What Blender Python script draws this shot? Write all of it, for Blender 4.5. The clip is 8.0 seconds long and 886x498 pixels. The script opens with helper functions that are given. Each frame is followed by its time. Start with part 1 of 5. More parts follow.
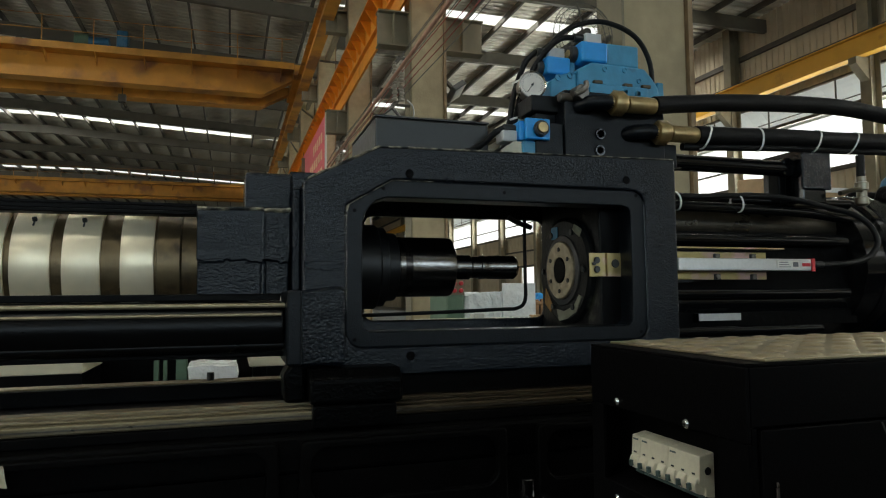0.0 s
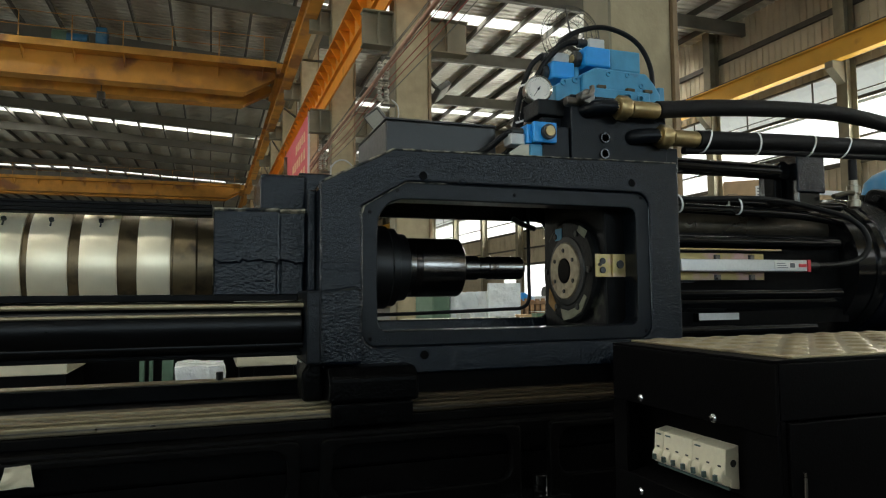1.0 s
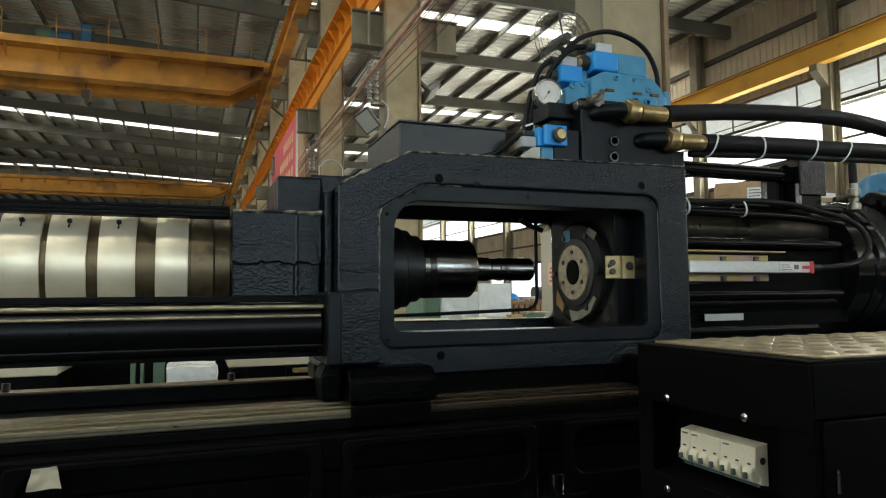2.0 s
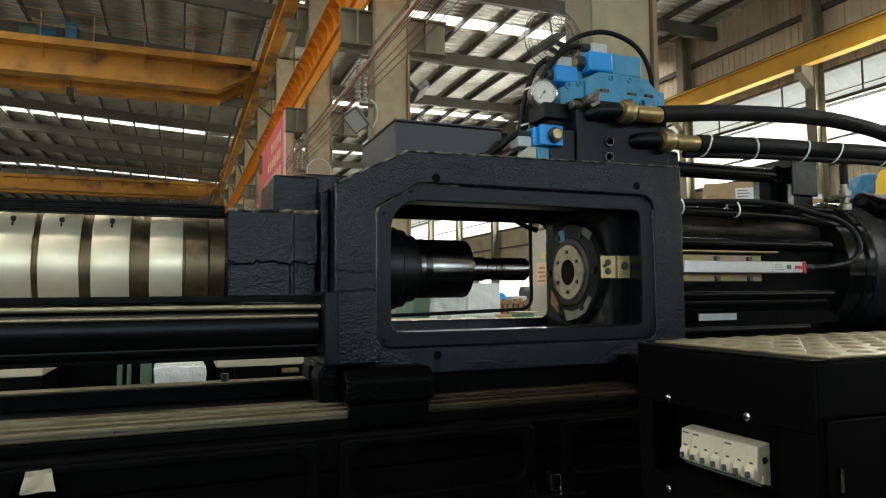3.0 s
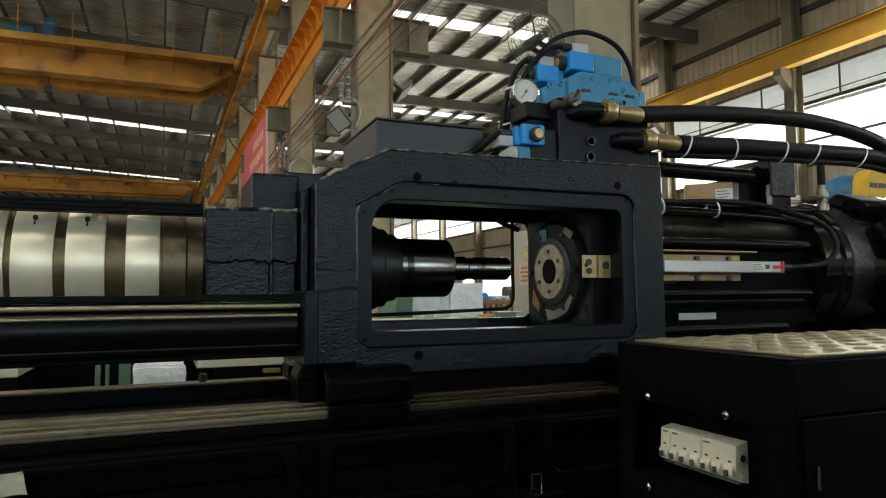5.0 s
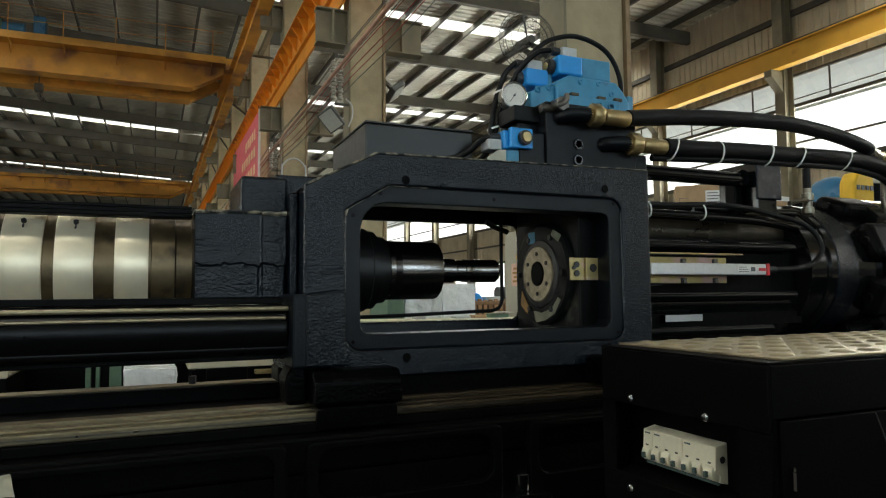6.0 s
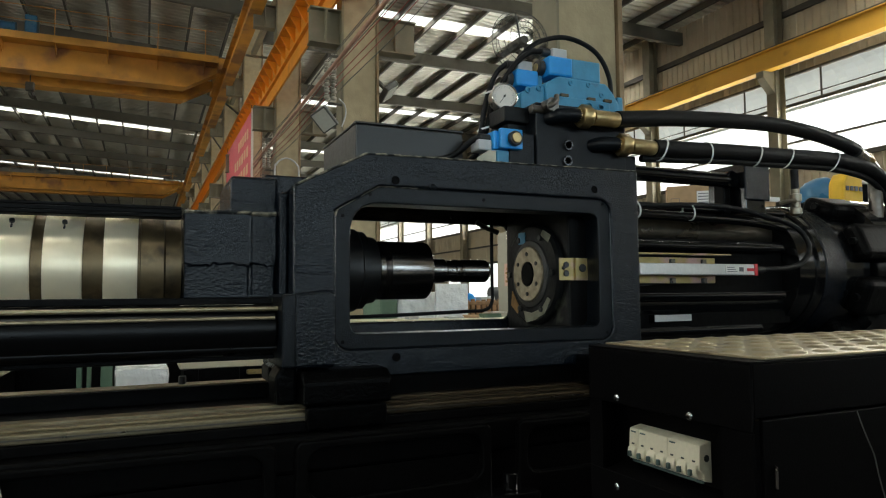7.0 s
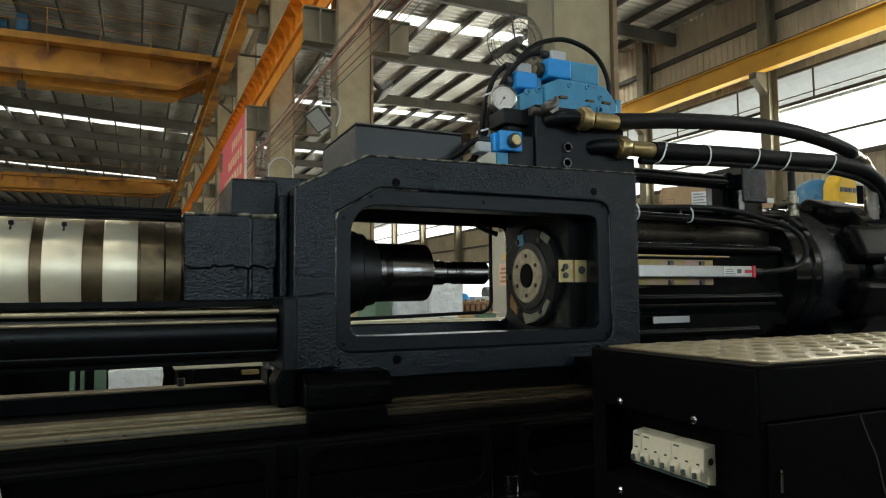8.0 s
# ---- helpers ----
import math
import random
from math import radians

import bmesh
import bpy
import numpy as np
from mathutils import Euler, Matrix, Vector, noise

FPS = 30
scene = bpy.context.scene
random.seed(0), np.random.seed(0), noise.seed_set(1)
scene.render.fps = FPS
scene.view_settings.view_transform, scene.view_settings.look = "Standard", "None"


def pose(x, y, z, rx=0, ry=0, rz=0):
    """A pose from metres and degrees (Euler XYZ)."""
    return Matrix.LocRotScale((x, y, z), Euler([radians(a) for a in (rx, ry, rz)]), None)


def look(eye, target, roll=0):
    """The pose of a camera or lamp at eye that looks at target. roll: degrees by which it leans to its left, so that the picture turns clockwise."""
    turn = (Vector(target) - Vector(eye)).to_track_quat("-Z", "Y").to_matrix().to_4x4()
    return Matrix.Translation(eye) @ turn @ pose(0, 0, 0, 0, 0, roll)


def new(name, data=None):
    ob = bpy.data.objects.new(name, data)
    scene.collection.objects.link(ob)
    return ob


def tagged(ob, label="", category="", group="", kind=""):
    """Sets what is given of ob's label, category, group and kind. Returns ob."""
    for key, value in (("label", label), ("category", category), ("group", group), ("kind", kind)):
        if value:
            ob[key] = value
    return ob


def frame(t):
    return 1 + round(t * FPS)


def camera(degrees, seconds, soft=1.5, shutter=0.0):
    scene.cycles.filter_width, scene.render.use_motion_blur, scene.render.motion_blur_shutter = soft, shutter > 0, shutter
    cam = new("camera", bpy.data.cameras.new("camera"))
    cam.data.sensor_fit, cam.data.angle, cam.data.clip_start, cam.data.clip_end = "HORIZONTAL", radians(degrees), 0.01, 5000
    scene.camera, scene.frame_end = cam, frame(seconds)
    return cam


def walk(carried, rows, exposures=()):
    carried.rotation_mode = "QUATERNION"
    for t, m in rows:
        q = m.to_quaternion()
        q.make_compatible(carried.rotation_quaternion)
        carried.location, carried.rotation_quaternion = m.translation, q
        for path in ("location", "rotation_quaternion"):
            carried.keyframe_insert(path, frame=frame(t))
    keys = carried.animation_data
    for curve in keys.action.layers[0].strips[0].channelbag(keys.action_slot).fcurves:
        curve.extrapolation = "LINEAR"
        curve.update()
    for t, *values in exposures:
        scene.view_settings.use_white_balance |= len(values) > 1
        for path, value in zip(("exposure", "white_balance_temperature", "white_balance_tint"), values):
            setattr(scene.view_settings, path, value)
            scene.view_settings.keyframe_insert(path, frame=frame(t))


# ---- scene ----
cam = camera(67.0, 8.0, 1.15)
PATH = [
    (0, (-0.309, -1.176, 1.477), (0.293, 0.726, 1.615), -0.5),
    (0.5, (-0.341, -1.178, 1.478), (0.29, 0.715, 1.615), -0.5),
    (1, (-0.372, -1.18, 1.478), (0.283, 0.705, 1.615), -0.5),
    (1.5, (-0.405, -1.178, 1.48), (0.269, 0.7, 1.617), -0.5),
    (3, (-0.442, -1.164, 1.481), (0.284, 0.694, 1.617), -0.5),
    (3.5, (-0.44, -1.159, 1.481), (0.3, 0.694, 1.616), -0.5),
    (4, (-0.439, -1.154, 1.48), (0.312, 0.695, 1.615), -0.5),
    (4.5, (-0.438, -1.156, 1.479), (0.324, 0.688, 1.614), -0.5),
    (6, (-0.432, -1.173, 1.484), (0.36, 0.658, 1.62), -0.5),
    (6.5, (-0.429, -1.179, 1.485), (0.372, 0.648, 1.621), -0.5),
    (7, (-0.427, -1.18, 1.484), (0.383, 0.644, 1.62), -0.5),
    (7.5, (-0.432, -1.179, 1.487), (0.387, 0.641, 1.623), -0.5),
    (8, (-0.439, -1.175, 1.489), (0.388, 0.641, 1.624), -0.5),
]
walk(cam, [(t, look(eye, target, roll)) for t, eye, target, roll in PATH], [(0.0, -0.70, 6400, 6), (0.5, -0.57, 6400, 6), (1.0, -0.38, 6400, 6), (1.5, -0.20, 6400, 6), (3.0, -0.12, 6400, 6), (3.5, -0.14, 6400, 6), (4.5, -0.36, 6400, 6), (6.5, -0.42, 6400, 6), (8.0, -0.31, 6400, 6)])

# ---- light ----
world = bpy.data.worlds.new("sky")
scene.world = world
world.use_nodes = True
wn = world.node_tree.nodes
sky = wn.new("ShaderNodeTexSky")
sky.sky_type = 'NISHITA'
sky.sun_disc = False
sky.sun_elevation = radians(50)
sky.sun_rotation = radians(110)
wn["Background"].inputs[1].default_value = 0.15
world.node_tree.links.new(sky.outputs[0], wn["Background"].inputs[0])


def area_lamp(name, m, sx, sy, watts, colour=(1, 1, 1)):
    d = bpy.data.lights.new(name, 'AREA')
    d.shape, d.size, d.size_y, d.energy, d.color = 'RECTANGLE', sx, sy, watts, colour
    ob = new(name, d)
    ob.matrix_world = m
    return ob


WALL_X, ROW_X, EAVE = 20.0, 2.9, 12.5
LEFT_X, FRONT_Y, BACK_Y = -34.0, -22.0, 120.0
# the unseen left strip at 21.0 is added to brighten crane and roof
STRIPS_LEFT = (-18.2, -5.1, 8.0, 21.0, 47.2, 67.5)
STRIPS = (-15.8, -2.7, 10.4, 23.5, 36.6, 49.7, 62.8)
STRIP_HALF = 0.42
WARM = (0.97, 0.955, 0.87)
# daylight in the east and front window bands and in the roof lights
area_lamp("window_daylight", pose(WALL_X + 0.3, 29.5, 6.9, 0, 90, 0), 2.1, 77, 9600, WARM)
area_lamp("front_window_daylight", pose(1, FRONT_Y - 0.2, 5.5, 90, 0, 0), 36, 4.0, 2600, (0.78, 0.92, 1))
# made-up unseen fill from the west, brightens the left roof and the barrel
area_lamp("west_fill_light", pose(LEFT_X - 0.3, 26, 6.0, 0, -90, 0), 3.2, 84, 7000, WARM)
for sy in STRIPS_LEFT[:-1]:
    area_lamp("roof_daylight", pose(-12.2, sy, EAVE + 1.0, 0, 0, 0), 27, 0.8, 1700, WARM)
for sy in (10.4, 23.5):
    area_lamp("roof_daylight", pose(11.8, sy, EAVE + 0.9, 0, 0, 0), 13, 0.8, 1300, WARM)


# ---- materials ----


def material(name, colour, rough=0.5, metal=0.0, grain=30.0, vary=0.15, bump=0.0, bump_scale=200.0, stain=None,
             stain_scale=3.0, stain_at=0.6, rough_vary=0.1, coat=0.0, island=0.0, spec=0.5, wrinkle=0.0):
    """A painted, metal or mineral surface with grain at one scale, blotches at another, and fine relief."""
    m = bpy.data.materials.new(name)
    m.use_nodes = True
    nt = m.node_tree
    bsdf = nt.nodes["Principled BSDF"]
    co = nt.nodes.new("ShaderNodeTexCoord")

    def noise_tex(scale, detail=4.0):
        n = nt.nodes.new("ShaderNodeTexNoise")
        n.inputs["Scale"].default_value, n.inputs["Detail"].default_value = scale, detail
        nt.links.new(co.outputs["Object"], n.inputs["Vector"])
        return n
    fine = noise_tex(grain)
    ramp = nt.nodes.new("ShaderNodeMapRange")
    ramp.inputs[1].default_value, ramp.inputs[2].default_value = 0.3, 0.7
    ramp.inputs[3].default_value, ramp.inputs[4].default_value = 1 - vary, 1 + vary
    nt.links.new(fine.outputs[0], ramp.inputs[0])
    mul = nt.nodes.new("ShaderNodeVectorMath")
    mul.operation = 'SCALE'
    mul.inputs[0].default_value = colour[:3]
    nt.links.new(ramp.outputs[0], mul.inputs["Scale"])
    out = mul.outputs[0]
    if stain:
        big = noise_tex(stain_scale, 6.0)
        mask = nt.nodes.new("ShaderNodeMapRange")
        mask.inputs[1].default_value, mask.inputs[2].default_value = stain_at, stain_at + 0.12
        nt.links.new(big.outputs[0], mask.inputs[0])
        mix = nt.nodes.new("ShaderNodeMix")
        mix.data_type = 'RGBA'
        mix.inputs[7].default_value = (*stain, 1)
        nt.links.new(mask.outputs[0], mix.inputs[0])
        nt.links.new(out, mix.inputs[6])
        out = mix.outputs[2]
    if island:
        info = nt.nodes.new("ShaderNodeObjectInfo")
        r2 = nt.nodes.new("ShaderNodeMapRange")
        r2.inputs[3].default_value, r2.inputs[4].default_value = 1 - island, 1 + island
        nt.links.new(info.outputs["Random"], r2.inputs[0])
        m2 = nt.nodes.new("ShaderNodeVectorMath")
        m2.operation = 'SCALE'
        nt.links.new(out, m2.inputs[0])
        nt.links.new(r2.outputs[0], m2.inputs["Scale"])
        out = m2.outputs[0]
    nt.links.new(out, bsdf.inputs["Base Color"])
    rr = nt.nodes.new("ShaderNodeMapRange")
    rr.inputs[3].default_value, rr.inputs[4].default_value = max(0.02, rough - rough_vary), min(1, rough + rough_vary)
    nt.links.new(noise_tex(grain * 0.37).outputs[0], rr.inputs[0])
    nt.links.new(rr.outputs[0], bsdf.inputs["Roughness"])
    bsdf.inputs["Metallic"].default_value = metal
    bsdf.inputs["Coat Weight"].default_value = coat
    bsdf.inputs["Specular IOR Level"].default_value = spec
    if bump:
        b = nt.nodes.new("ShaderNodeBump")
        b.inputs["Strength"].default_value, b.inputs["Distance"].default_value = 1.0, bump
        relief = noise_tex(bump_scale, 3.0)
        height = relief.outputs[0]
        if wrinkle:
            relief.inputs["Detail"].default_value, relief.inputs["Distortion"].default_value = 3.5, 0.25
            squash = nt.nodes.new("ShaderNodeMapping")
            squash.inputs["Scale"].default_value = (0.75, 1.0, 1.0)
            nt.links.new(co.outputs["Object"], squash.inputs["Vector"])
            nt.links.new(squash.outputs[0], relief.inputs["Vector"])
            add = nt.nodes.new("ShaderNodeMath")
            add.operation = 'MULTIPLY_ADD'
            add.inputs[1].default_value = wrinkle
            nt.links.new(noise_tex(bump_scale * 0.16, 2.0).outputs[0], add.inputs[0])
            nt.links.new(height, add.inputs[2])
            height = add.outputs[0]
        nt.links.new(height, b.inputs["Height"])
        nt.links.new(b.outputs[0], bsdf.inputs["Normal"])
    return m


CAST = material("cast_black_paint", (0.0016, 0.0034, 0.0066), 0.2, 0, 14, 0.3, 0.0018, 225, spec=0.32, rough_vary=0.16, wrinkle=1.1)
CASTDARK = material("dark_cast_paint", (0.0016, 0.0016, 0.0017), 0.3, 0, 40, 0.3, 0.0014, 170, spec=0.05, wrinkle=1.5)
COUPLING = material("oiled_black_steel", (0.004, 0.004, 0.0042), 0.4, 0, 60, 0.2, 0.0003, 200, spec=0.4)
# glossy bead paint, base lightened to imitate glints along the seams
BEADGLINT = material("paint_bead_glint", (0.010, 0.014, 0.019), 0.2, 0, 60, 0.3, 0.0016, 220, spec=0.7)
SMOOTH = material("smooth_black_paint", (0.004, 0.0056, 0.0078), 0.34, 0, 90, 0.25, 0.0006, 330, spec=0.22)
SATIN = material("satin_black_paint", (0.0025, 0.0025, 0.0028), 0.3, 0, 40, 0.2, 0.0003, 120, spec=0.16)
PISTON = material("piston_steel", (0.075, 0.066, 0.052), 0.3, 0.85, 30, 0.2, 0.0002, 200)
DULLNICKEL = material("dull_nickel", (0.22, 0.20, 0.155), 0.35, 1, 50, 0.15)
# pale base imitates the bright reflection on the floodlight glass
LAMPGLASS = material("lamp_glass_reflection", (0.4, 0.4, 0.36), 0.12, 0, 20, 0.05)
GLOSS = material("gloss_black_paint", (0.004, 0.0042, 0.0046), 0.13, 0, 40, 0.2, 0.0002, 120, rough_vary=0.05)
BEDPAINT = material("bed_black_paint", (0.0030, 0.0029, 0.0030), 0.4, 0, 30, 0.25, 0.0012, 60, spec=0.06)
BOXPAINT = material("cabinet_black_paint", (0.0024, 0.0023, 0.0026), 0.45, 0, 300, 0.2, 0.0002, 400, spec=0.045)
TRAYPAINT = material("tray_grey_paint", (0.022, 0.022, 0.021), 0.33, 0, 200, 0.1, 0.0002, 500, spec=0.4)
WORN = material("worn_bare_edge", (0.27, 0.24, 0.18), 0.55, 0.4, 120, 0.5, 0.001, 200, stain=(0.012, 0.014, 0.016), stain_scale=45, stain_at=0.45)
STEEL = material("ground_steel", (0.31, 0.26, 0.165), 0.35, 0.7, 80, 0.15, 0.0003, 300, stain=(0.24, 0.19, 0.11), stain_scale=11, stain_at=0.54)
DARKSTEEL = material("dark_screw_steel", (0.19, 0.172, 0.15), 0.3, 0.9, 60, 0.15, 0.0002, 300)
BANDMETAL = material("heater_band_metal", (0.88, 0.775, 0.56), 0.37, 0.5, 25, 0.05, 0.0003, 90)
SHAFTSTEEL = material("turned_shaft_steel", (0.25, 0.235, 0.225), 0.2, 1.0, 40, 0.12, 0.00015, 400, rough_vary=0.05)
BARREL = material("barrel_scale_steel", (0.16, 0.118, 0.066), 0.42, 0.85, 18, 0.3, 0.0006, 60, stain=(0.05, 0.04, 0.03), stain_scale=14, stain_at=0.55)
BRASS = material("yellow_zinc_brass", (0.46, 0.35, 0.17), 0.4, 0.9, 60, 0.15)
ZINCY = material("yellow_passivated_zinc", (0.47, 0.37, 0.16), 0.36, 0.65, 12, 0.25, stain=(0.50, 0.33, 0.30), stain_scale=18, stain_at=0.52)
NICKEL = material("nickel_fitting", (0.55, 0.53, 0.49), 0.28, 1, 50, 0.1)
CHROME = material("polished_screw", (0.75, 0.75, 0.74), 0.18, 1, 50, 0.05)
RUBBER = material("black_hose_rubber", (0.005, 0.005, 0.0056), 0.55, 0, 160, 0.25, 0.0008, 260, spec=0.22)
TIE = material("white_nylon_tie", (0.78, 0.78, 0.75), 0.45, 0, 60, 0.04)
BLUE = material("valve_blue_paint", (0.05, 0.25, 0.42), 0.42, 0, 35, 0.12, 0.0005, 90, stain=(0.05, 0.16, 0.26), stain_scale=20, stain_at=0.6)
BLUEBRIGHT = material("solenoid_blue_plastic", (0.02, 0.29, 0.72), 0.35, 0, 60, 0.06)
GREYPLASTIC = material("grey_plug_plastic", (0.5, 0.51, 0.51), 0.5, 0, 80, 0.06)
BLACKPLASTIC = material("black_plastic", (0.02, 0.02, 0.02), 0.4, 0, 80, 0.1)
ALU = material("brushed_aluminium", (0.68, 0.68, 0.67), 0.36, 0.7, 140, 0.05, 0.0002, 400)
RED = material("red_plastic", (0.55, 0.03, 0.04), 0.4, 0, 60, 0.06)
WHITEPLASTIC = material("breaker_white_plastic", (0.70, 0.65, 0.50), 0.45, 0, 200, 0.04, 0.0001, 600)
TEAL = material("toggle_teal_plastic", (0.07, 0.105, 0.1), 0.4, 0, 80, 0.06)
PAPER = material("white_label_paper", (0.72, 0.70, 0.67), 0.6, 0, 90, 0.05)
INK = material("grey_ink", (0.12, 0.12, 0.13), 0.6, 0, 90, 0.05)
DIAL = material("dial_white", (0.74, 0.70, 0.64), 0.4, 0, 80, 0.04)
PLATE = material("checker_plate_metal", (0.55, 0.47, 0.31), 0.34, 0.85, 30, 0.12, 0.0004, 200, stain=(0.30, 0.25, 0.18), stain_scale=25, stain_at=0.58)
PRIMER = material("flange_casting_grey", (0.006, 0.0065, 0.007), 0.45, 0, 50, 0.3, 0.001, 90, spec=0.2, stain=(0.06, 0.062, 0.045), stain_scale=16, stain_at=0.62)
DISCMETAL = material("machined_ring", (0.38, 0.33, 0.24), 0.4, 0.8, 60, 0.25, 0.0003, 200, stain=(0.16, 0.12, 0.08), stain_scale=25, stain_at=0.56)
CREAMPATCH = material("cream_filler", (0.35, 0.34, 0.24), 0.7, 0, 60, 0.2)
RUST = material("rusty_grease", (0.30, 0.16, 0.04), 0.6, 0, 60, 0.3)
ORANGE = material("crane_orange_paint", (0.52, 0.24, 0.03), 0.5, 0, 1.5, 0.2, 0.002, 8, stain=(0.24, 0.10, 0.03), stain_scale=0.8, stain_at=0.53)
BRACKET = material("bracket_orange_paint", (0.74, 0.27, 0.012), 0.45, 0, 3, 0.1, 0.001, 10, stain=(0.5, 0.16, 0.01), stain_scale=1.5, stain_at=0.62)
# darker brown for the shaded rail part, also for the valve's flat screws
RAILSHADE_SCREW = material("rail_shade_screw_brown", (0.075, 0.058, 0.035), 0.4, 0.6, 20, 0.3, 0.0003, 100)
YELLOW = material("girder_yellow_paint", (0.66, 0.36, 0.04), 0.5, 0, 1.5, 0.08, 0.001, 8, stain=(0.36, 0.16, 0.03), stain_scale=0.8, stain_at=0.66)
CONCRETE = material("column_concrete_paint", (0.38, 0.315, 0.195), 0.8, 0, 6, 0.1, 0.004, 25, stain=(0.29, 0.24, 0.15), stain_scale=1.2, stain_at=0.58)
RUSTYSTEEL = material("rusty_brown_steel", (0.26, 0.18, 0.10), 0.7, 0, 4, 0.2, 0.001, 20, stain=(0.16, 0.10, 0.05), stain_scale=2, stain_at=0.55)
STEELGREY = material("grey_frame_paint", (0.2, 0.175, 0.115), 0.6, 0, 3, 0.15, 0.001, 20, stain=(0.15, 0.13, 0.09), stain_scale=1.5, stain_at=0.6)
BEAM = material("beam_grey_paint", (0.09, 0.082, 0.062), 0.6, 0, 2, 0.15)
RAFTER = material("rafter_grey_paint", (0.062, 0.056, 0.044), 0.65, 0, 2, 0.15)
SHEET = material("roof_sheet_metal", (0.60, 0.585, 0.50), 0.4, 0.25, 0.9, 0.1, stain=(0.36, 0.34, 0.29), stain_scale=0.5, stain_at=0.56)
WALLSHEET = material("wall_sheet_beige", (0.45, 0.385, 0.27), 0.6, 0, 1.2, 0.1, stain=(0.36, 0.30, 0.21), stain_scale=0.5, stain_at=0.58)
HOOD = material("translucent_sheet", (0.72, 0.73, 0.70), 0.5, 0, 1.5, 0.06)
hn = HOOD.node_tree
tr, mx = hn.nodes.new("ShaderNodeBsdfTranslucent"), hn.nodes.new("ShaderNodeMixShader")
tr.inputs[0].default_value, mx.inputs[0].default_value = (0.62, 0.65, 0.62, 1), 0.6
hn.links.new(hn.nodes["Principled BSDF"].outputs[0], mx.inputs[1])
hn.links.new(tr.outputs[0], mx.inputs[2])
hn.links.new(mx.outputs[0], hn.nodes["Material Output"].inputs[0])
FLOORM = material("workshop_floor", (0.09, 0.09, 0.083), 0.4, 0, 2, 0.12, 0.001, 8, stain=(0.09, 0.09, 0.085), stain_scale=0.5, stain_at=0.55)
CREAM = material("cream_guard_panel", (0.62, 0.57, 0.42), 0.45, 0, 8, 0.05)
SIGNRED = material("sign_red", (0.62, 0.09, 0.11), 0.5, 0, 2, 0.06)
GOLD = material("sign_gold", (0.72, 0.5, 0.28), 0.5, 0, 6, 0.06)
CARD = material("carton_board", (0.42, 0.27, 0.14), 0.75, 0, 20, 0.1, 0.0006, 60)
WRAP = material("milky_wrap_film", (0.85, 0.87, 0.87), 0.28, 0, 6, 0.08, 0.03, 9)
WOOD = material("crate_wood", (0.34, 0.19, 0.09), 0.7, 0, 12, 0.25, island=0.25)
GREEN = material("green_machine_paint", (0.10, 0.17, 0.11), 0.5, 0, 10, 0.1)
CABGREY = material("cabinet_light_grey", (0.36, 0.34, 0.27), 0.5, 0, 10, 0.04)
MOTORBLUE = material("motor_blue_paint", (0.03, 0.14, 0.26), 0.3, 0, 20, 0.1)
MOTORYELLOW = material("machine_yellow_paint", (0.70, 0.42, 0.02), 0.6, 0, 20, 0.08)
REDCABLE = material("red_cable", (0.30, 0.05, 0.04), 0.6, 0, 10, 0.1)
DARKGREY = material("dark_grey_enamel", (0.05, 0.05, 0.047), 0.5, 0, 10, 0.1)
PORCELAIN = material("grey_porcelain", (0.34, 0.32, 0.27), 0.3, 0, 12, 0.12)
WIRE = material("grey_wire", (0.12, 0.12, 0.11), 0.5, 0.5, 10, 0.1)



def glowing(name, strength, colour):
    m = bpy.data.materials.new(name)
    m.use_nodes = True
    nt = m.node_tree
    nt.nodes.remove(nt.nodes["Principled BSDF"])
    e = nt.nodes.new("ShaderNodeEmission")
    e.inputs[0].default_value, e.inputs[1].default_value = (*colour, 1), strength
    nt.links.new(e.outputs[0], nt.nodes["Material Output"].inputs[0])
    return m


OVERCAST = glowing("overcast_sky", 2.2, (1.0, 0.99, 0.96))

# ---- builders ----


def bm_box(x0, x1, y0, y1, z0, z1, bevel=0.0, seg=2):
    bm = bmesh.new()
    bmesh.ops.create_cube(bm, size=1.0)
    for v in bm.verts:
        v.co = Vector(((x0 + x1) / 2 + v.co.x * (x1 - x0), (y0 + y1) / 2 + v.co.y * (y1 - y0), (z0 + z1) / 2 + v.co.z * (z1 - z0)))
    if bevel:
        bmesh.ops.bevel(bm, geom=bm.edges[:], offset=bevel, segments=seg, affect='EDGES', profile=0.5)
    return bm


AXES = {"x": Matrix.Rotation(radians(90), 4, 'Y'), "y": Matrix.Rotation(radians(-90), 4, 'X'), "z": Matrix.Identity(4)}


def bm_turned(axis, centre, profile, n=40, phase=0.0):
    """A turned body: profile of (place along the axis, radius) round the axis through centre."""
    bm = bmesh.new()
    rows = []
    m = Matrix.Translation(centre) @ AXES[axis]
    for s, r in profile:
        rows.append([bm.verts.new(m @ Vector((r * math.cos(a), r * math.sin(a), s))) for a in (phase + 2 * math.pi * k / n for k in range(n))])
    for a, b in zip(rows, rows[1:]):
        for k in range(n):
            f = bm.faces.new((a[k], a[(k + 1) % n], b[(k + 1) % n], b[k]))
            f.smooth = True
    bm.faces.new(rows[0][::-1])
    bm.faces.new(rows[-1])
    bmesh.ops.recalc_face_normals(bm, faces=bm.faces[:])
    return bm


def bm_rod(axis, centre, r, s0, s1, n=32, edge=None):
    e = edge if edge is not None else min(0.12 * r, 0.004)
    return bm_turned(axis, centre, [(s0, r - e), (s0 + e, r), (s1 - e, r), (s1, r - e)], n)


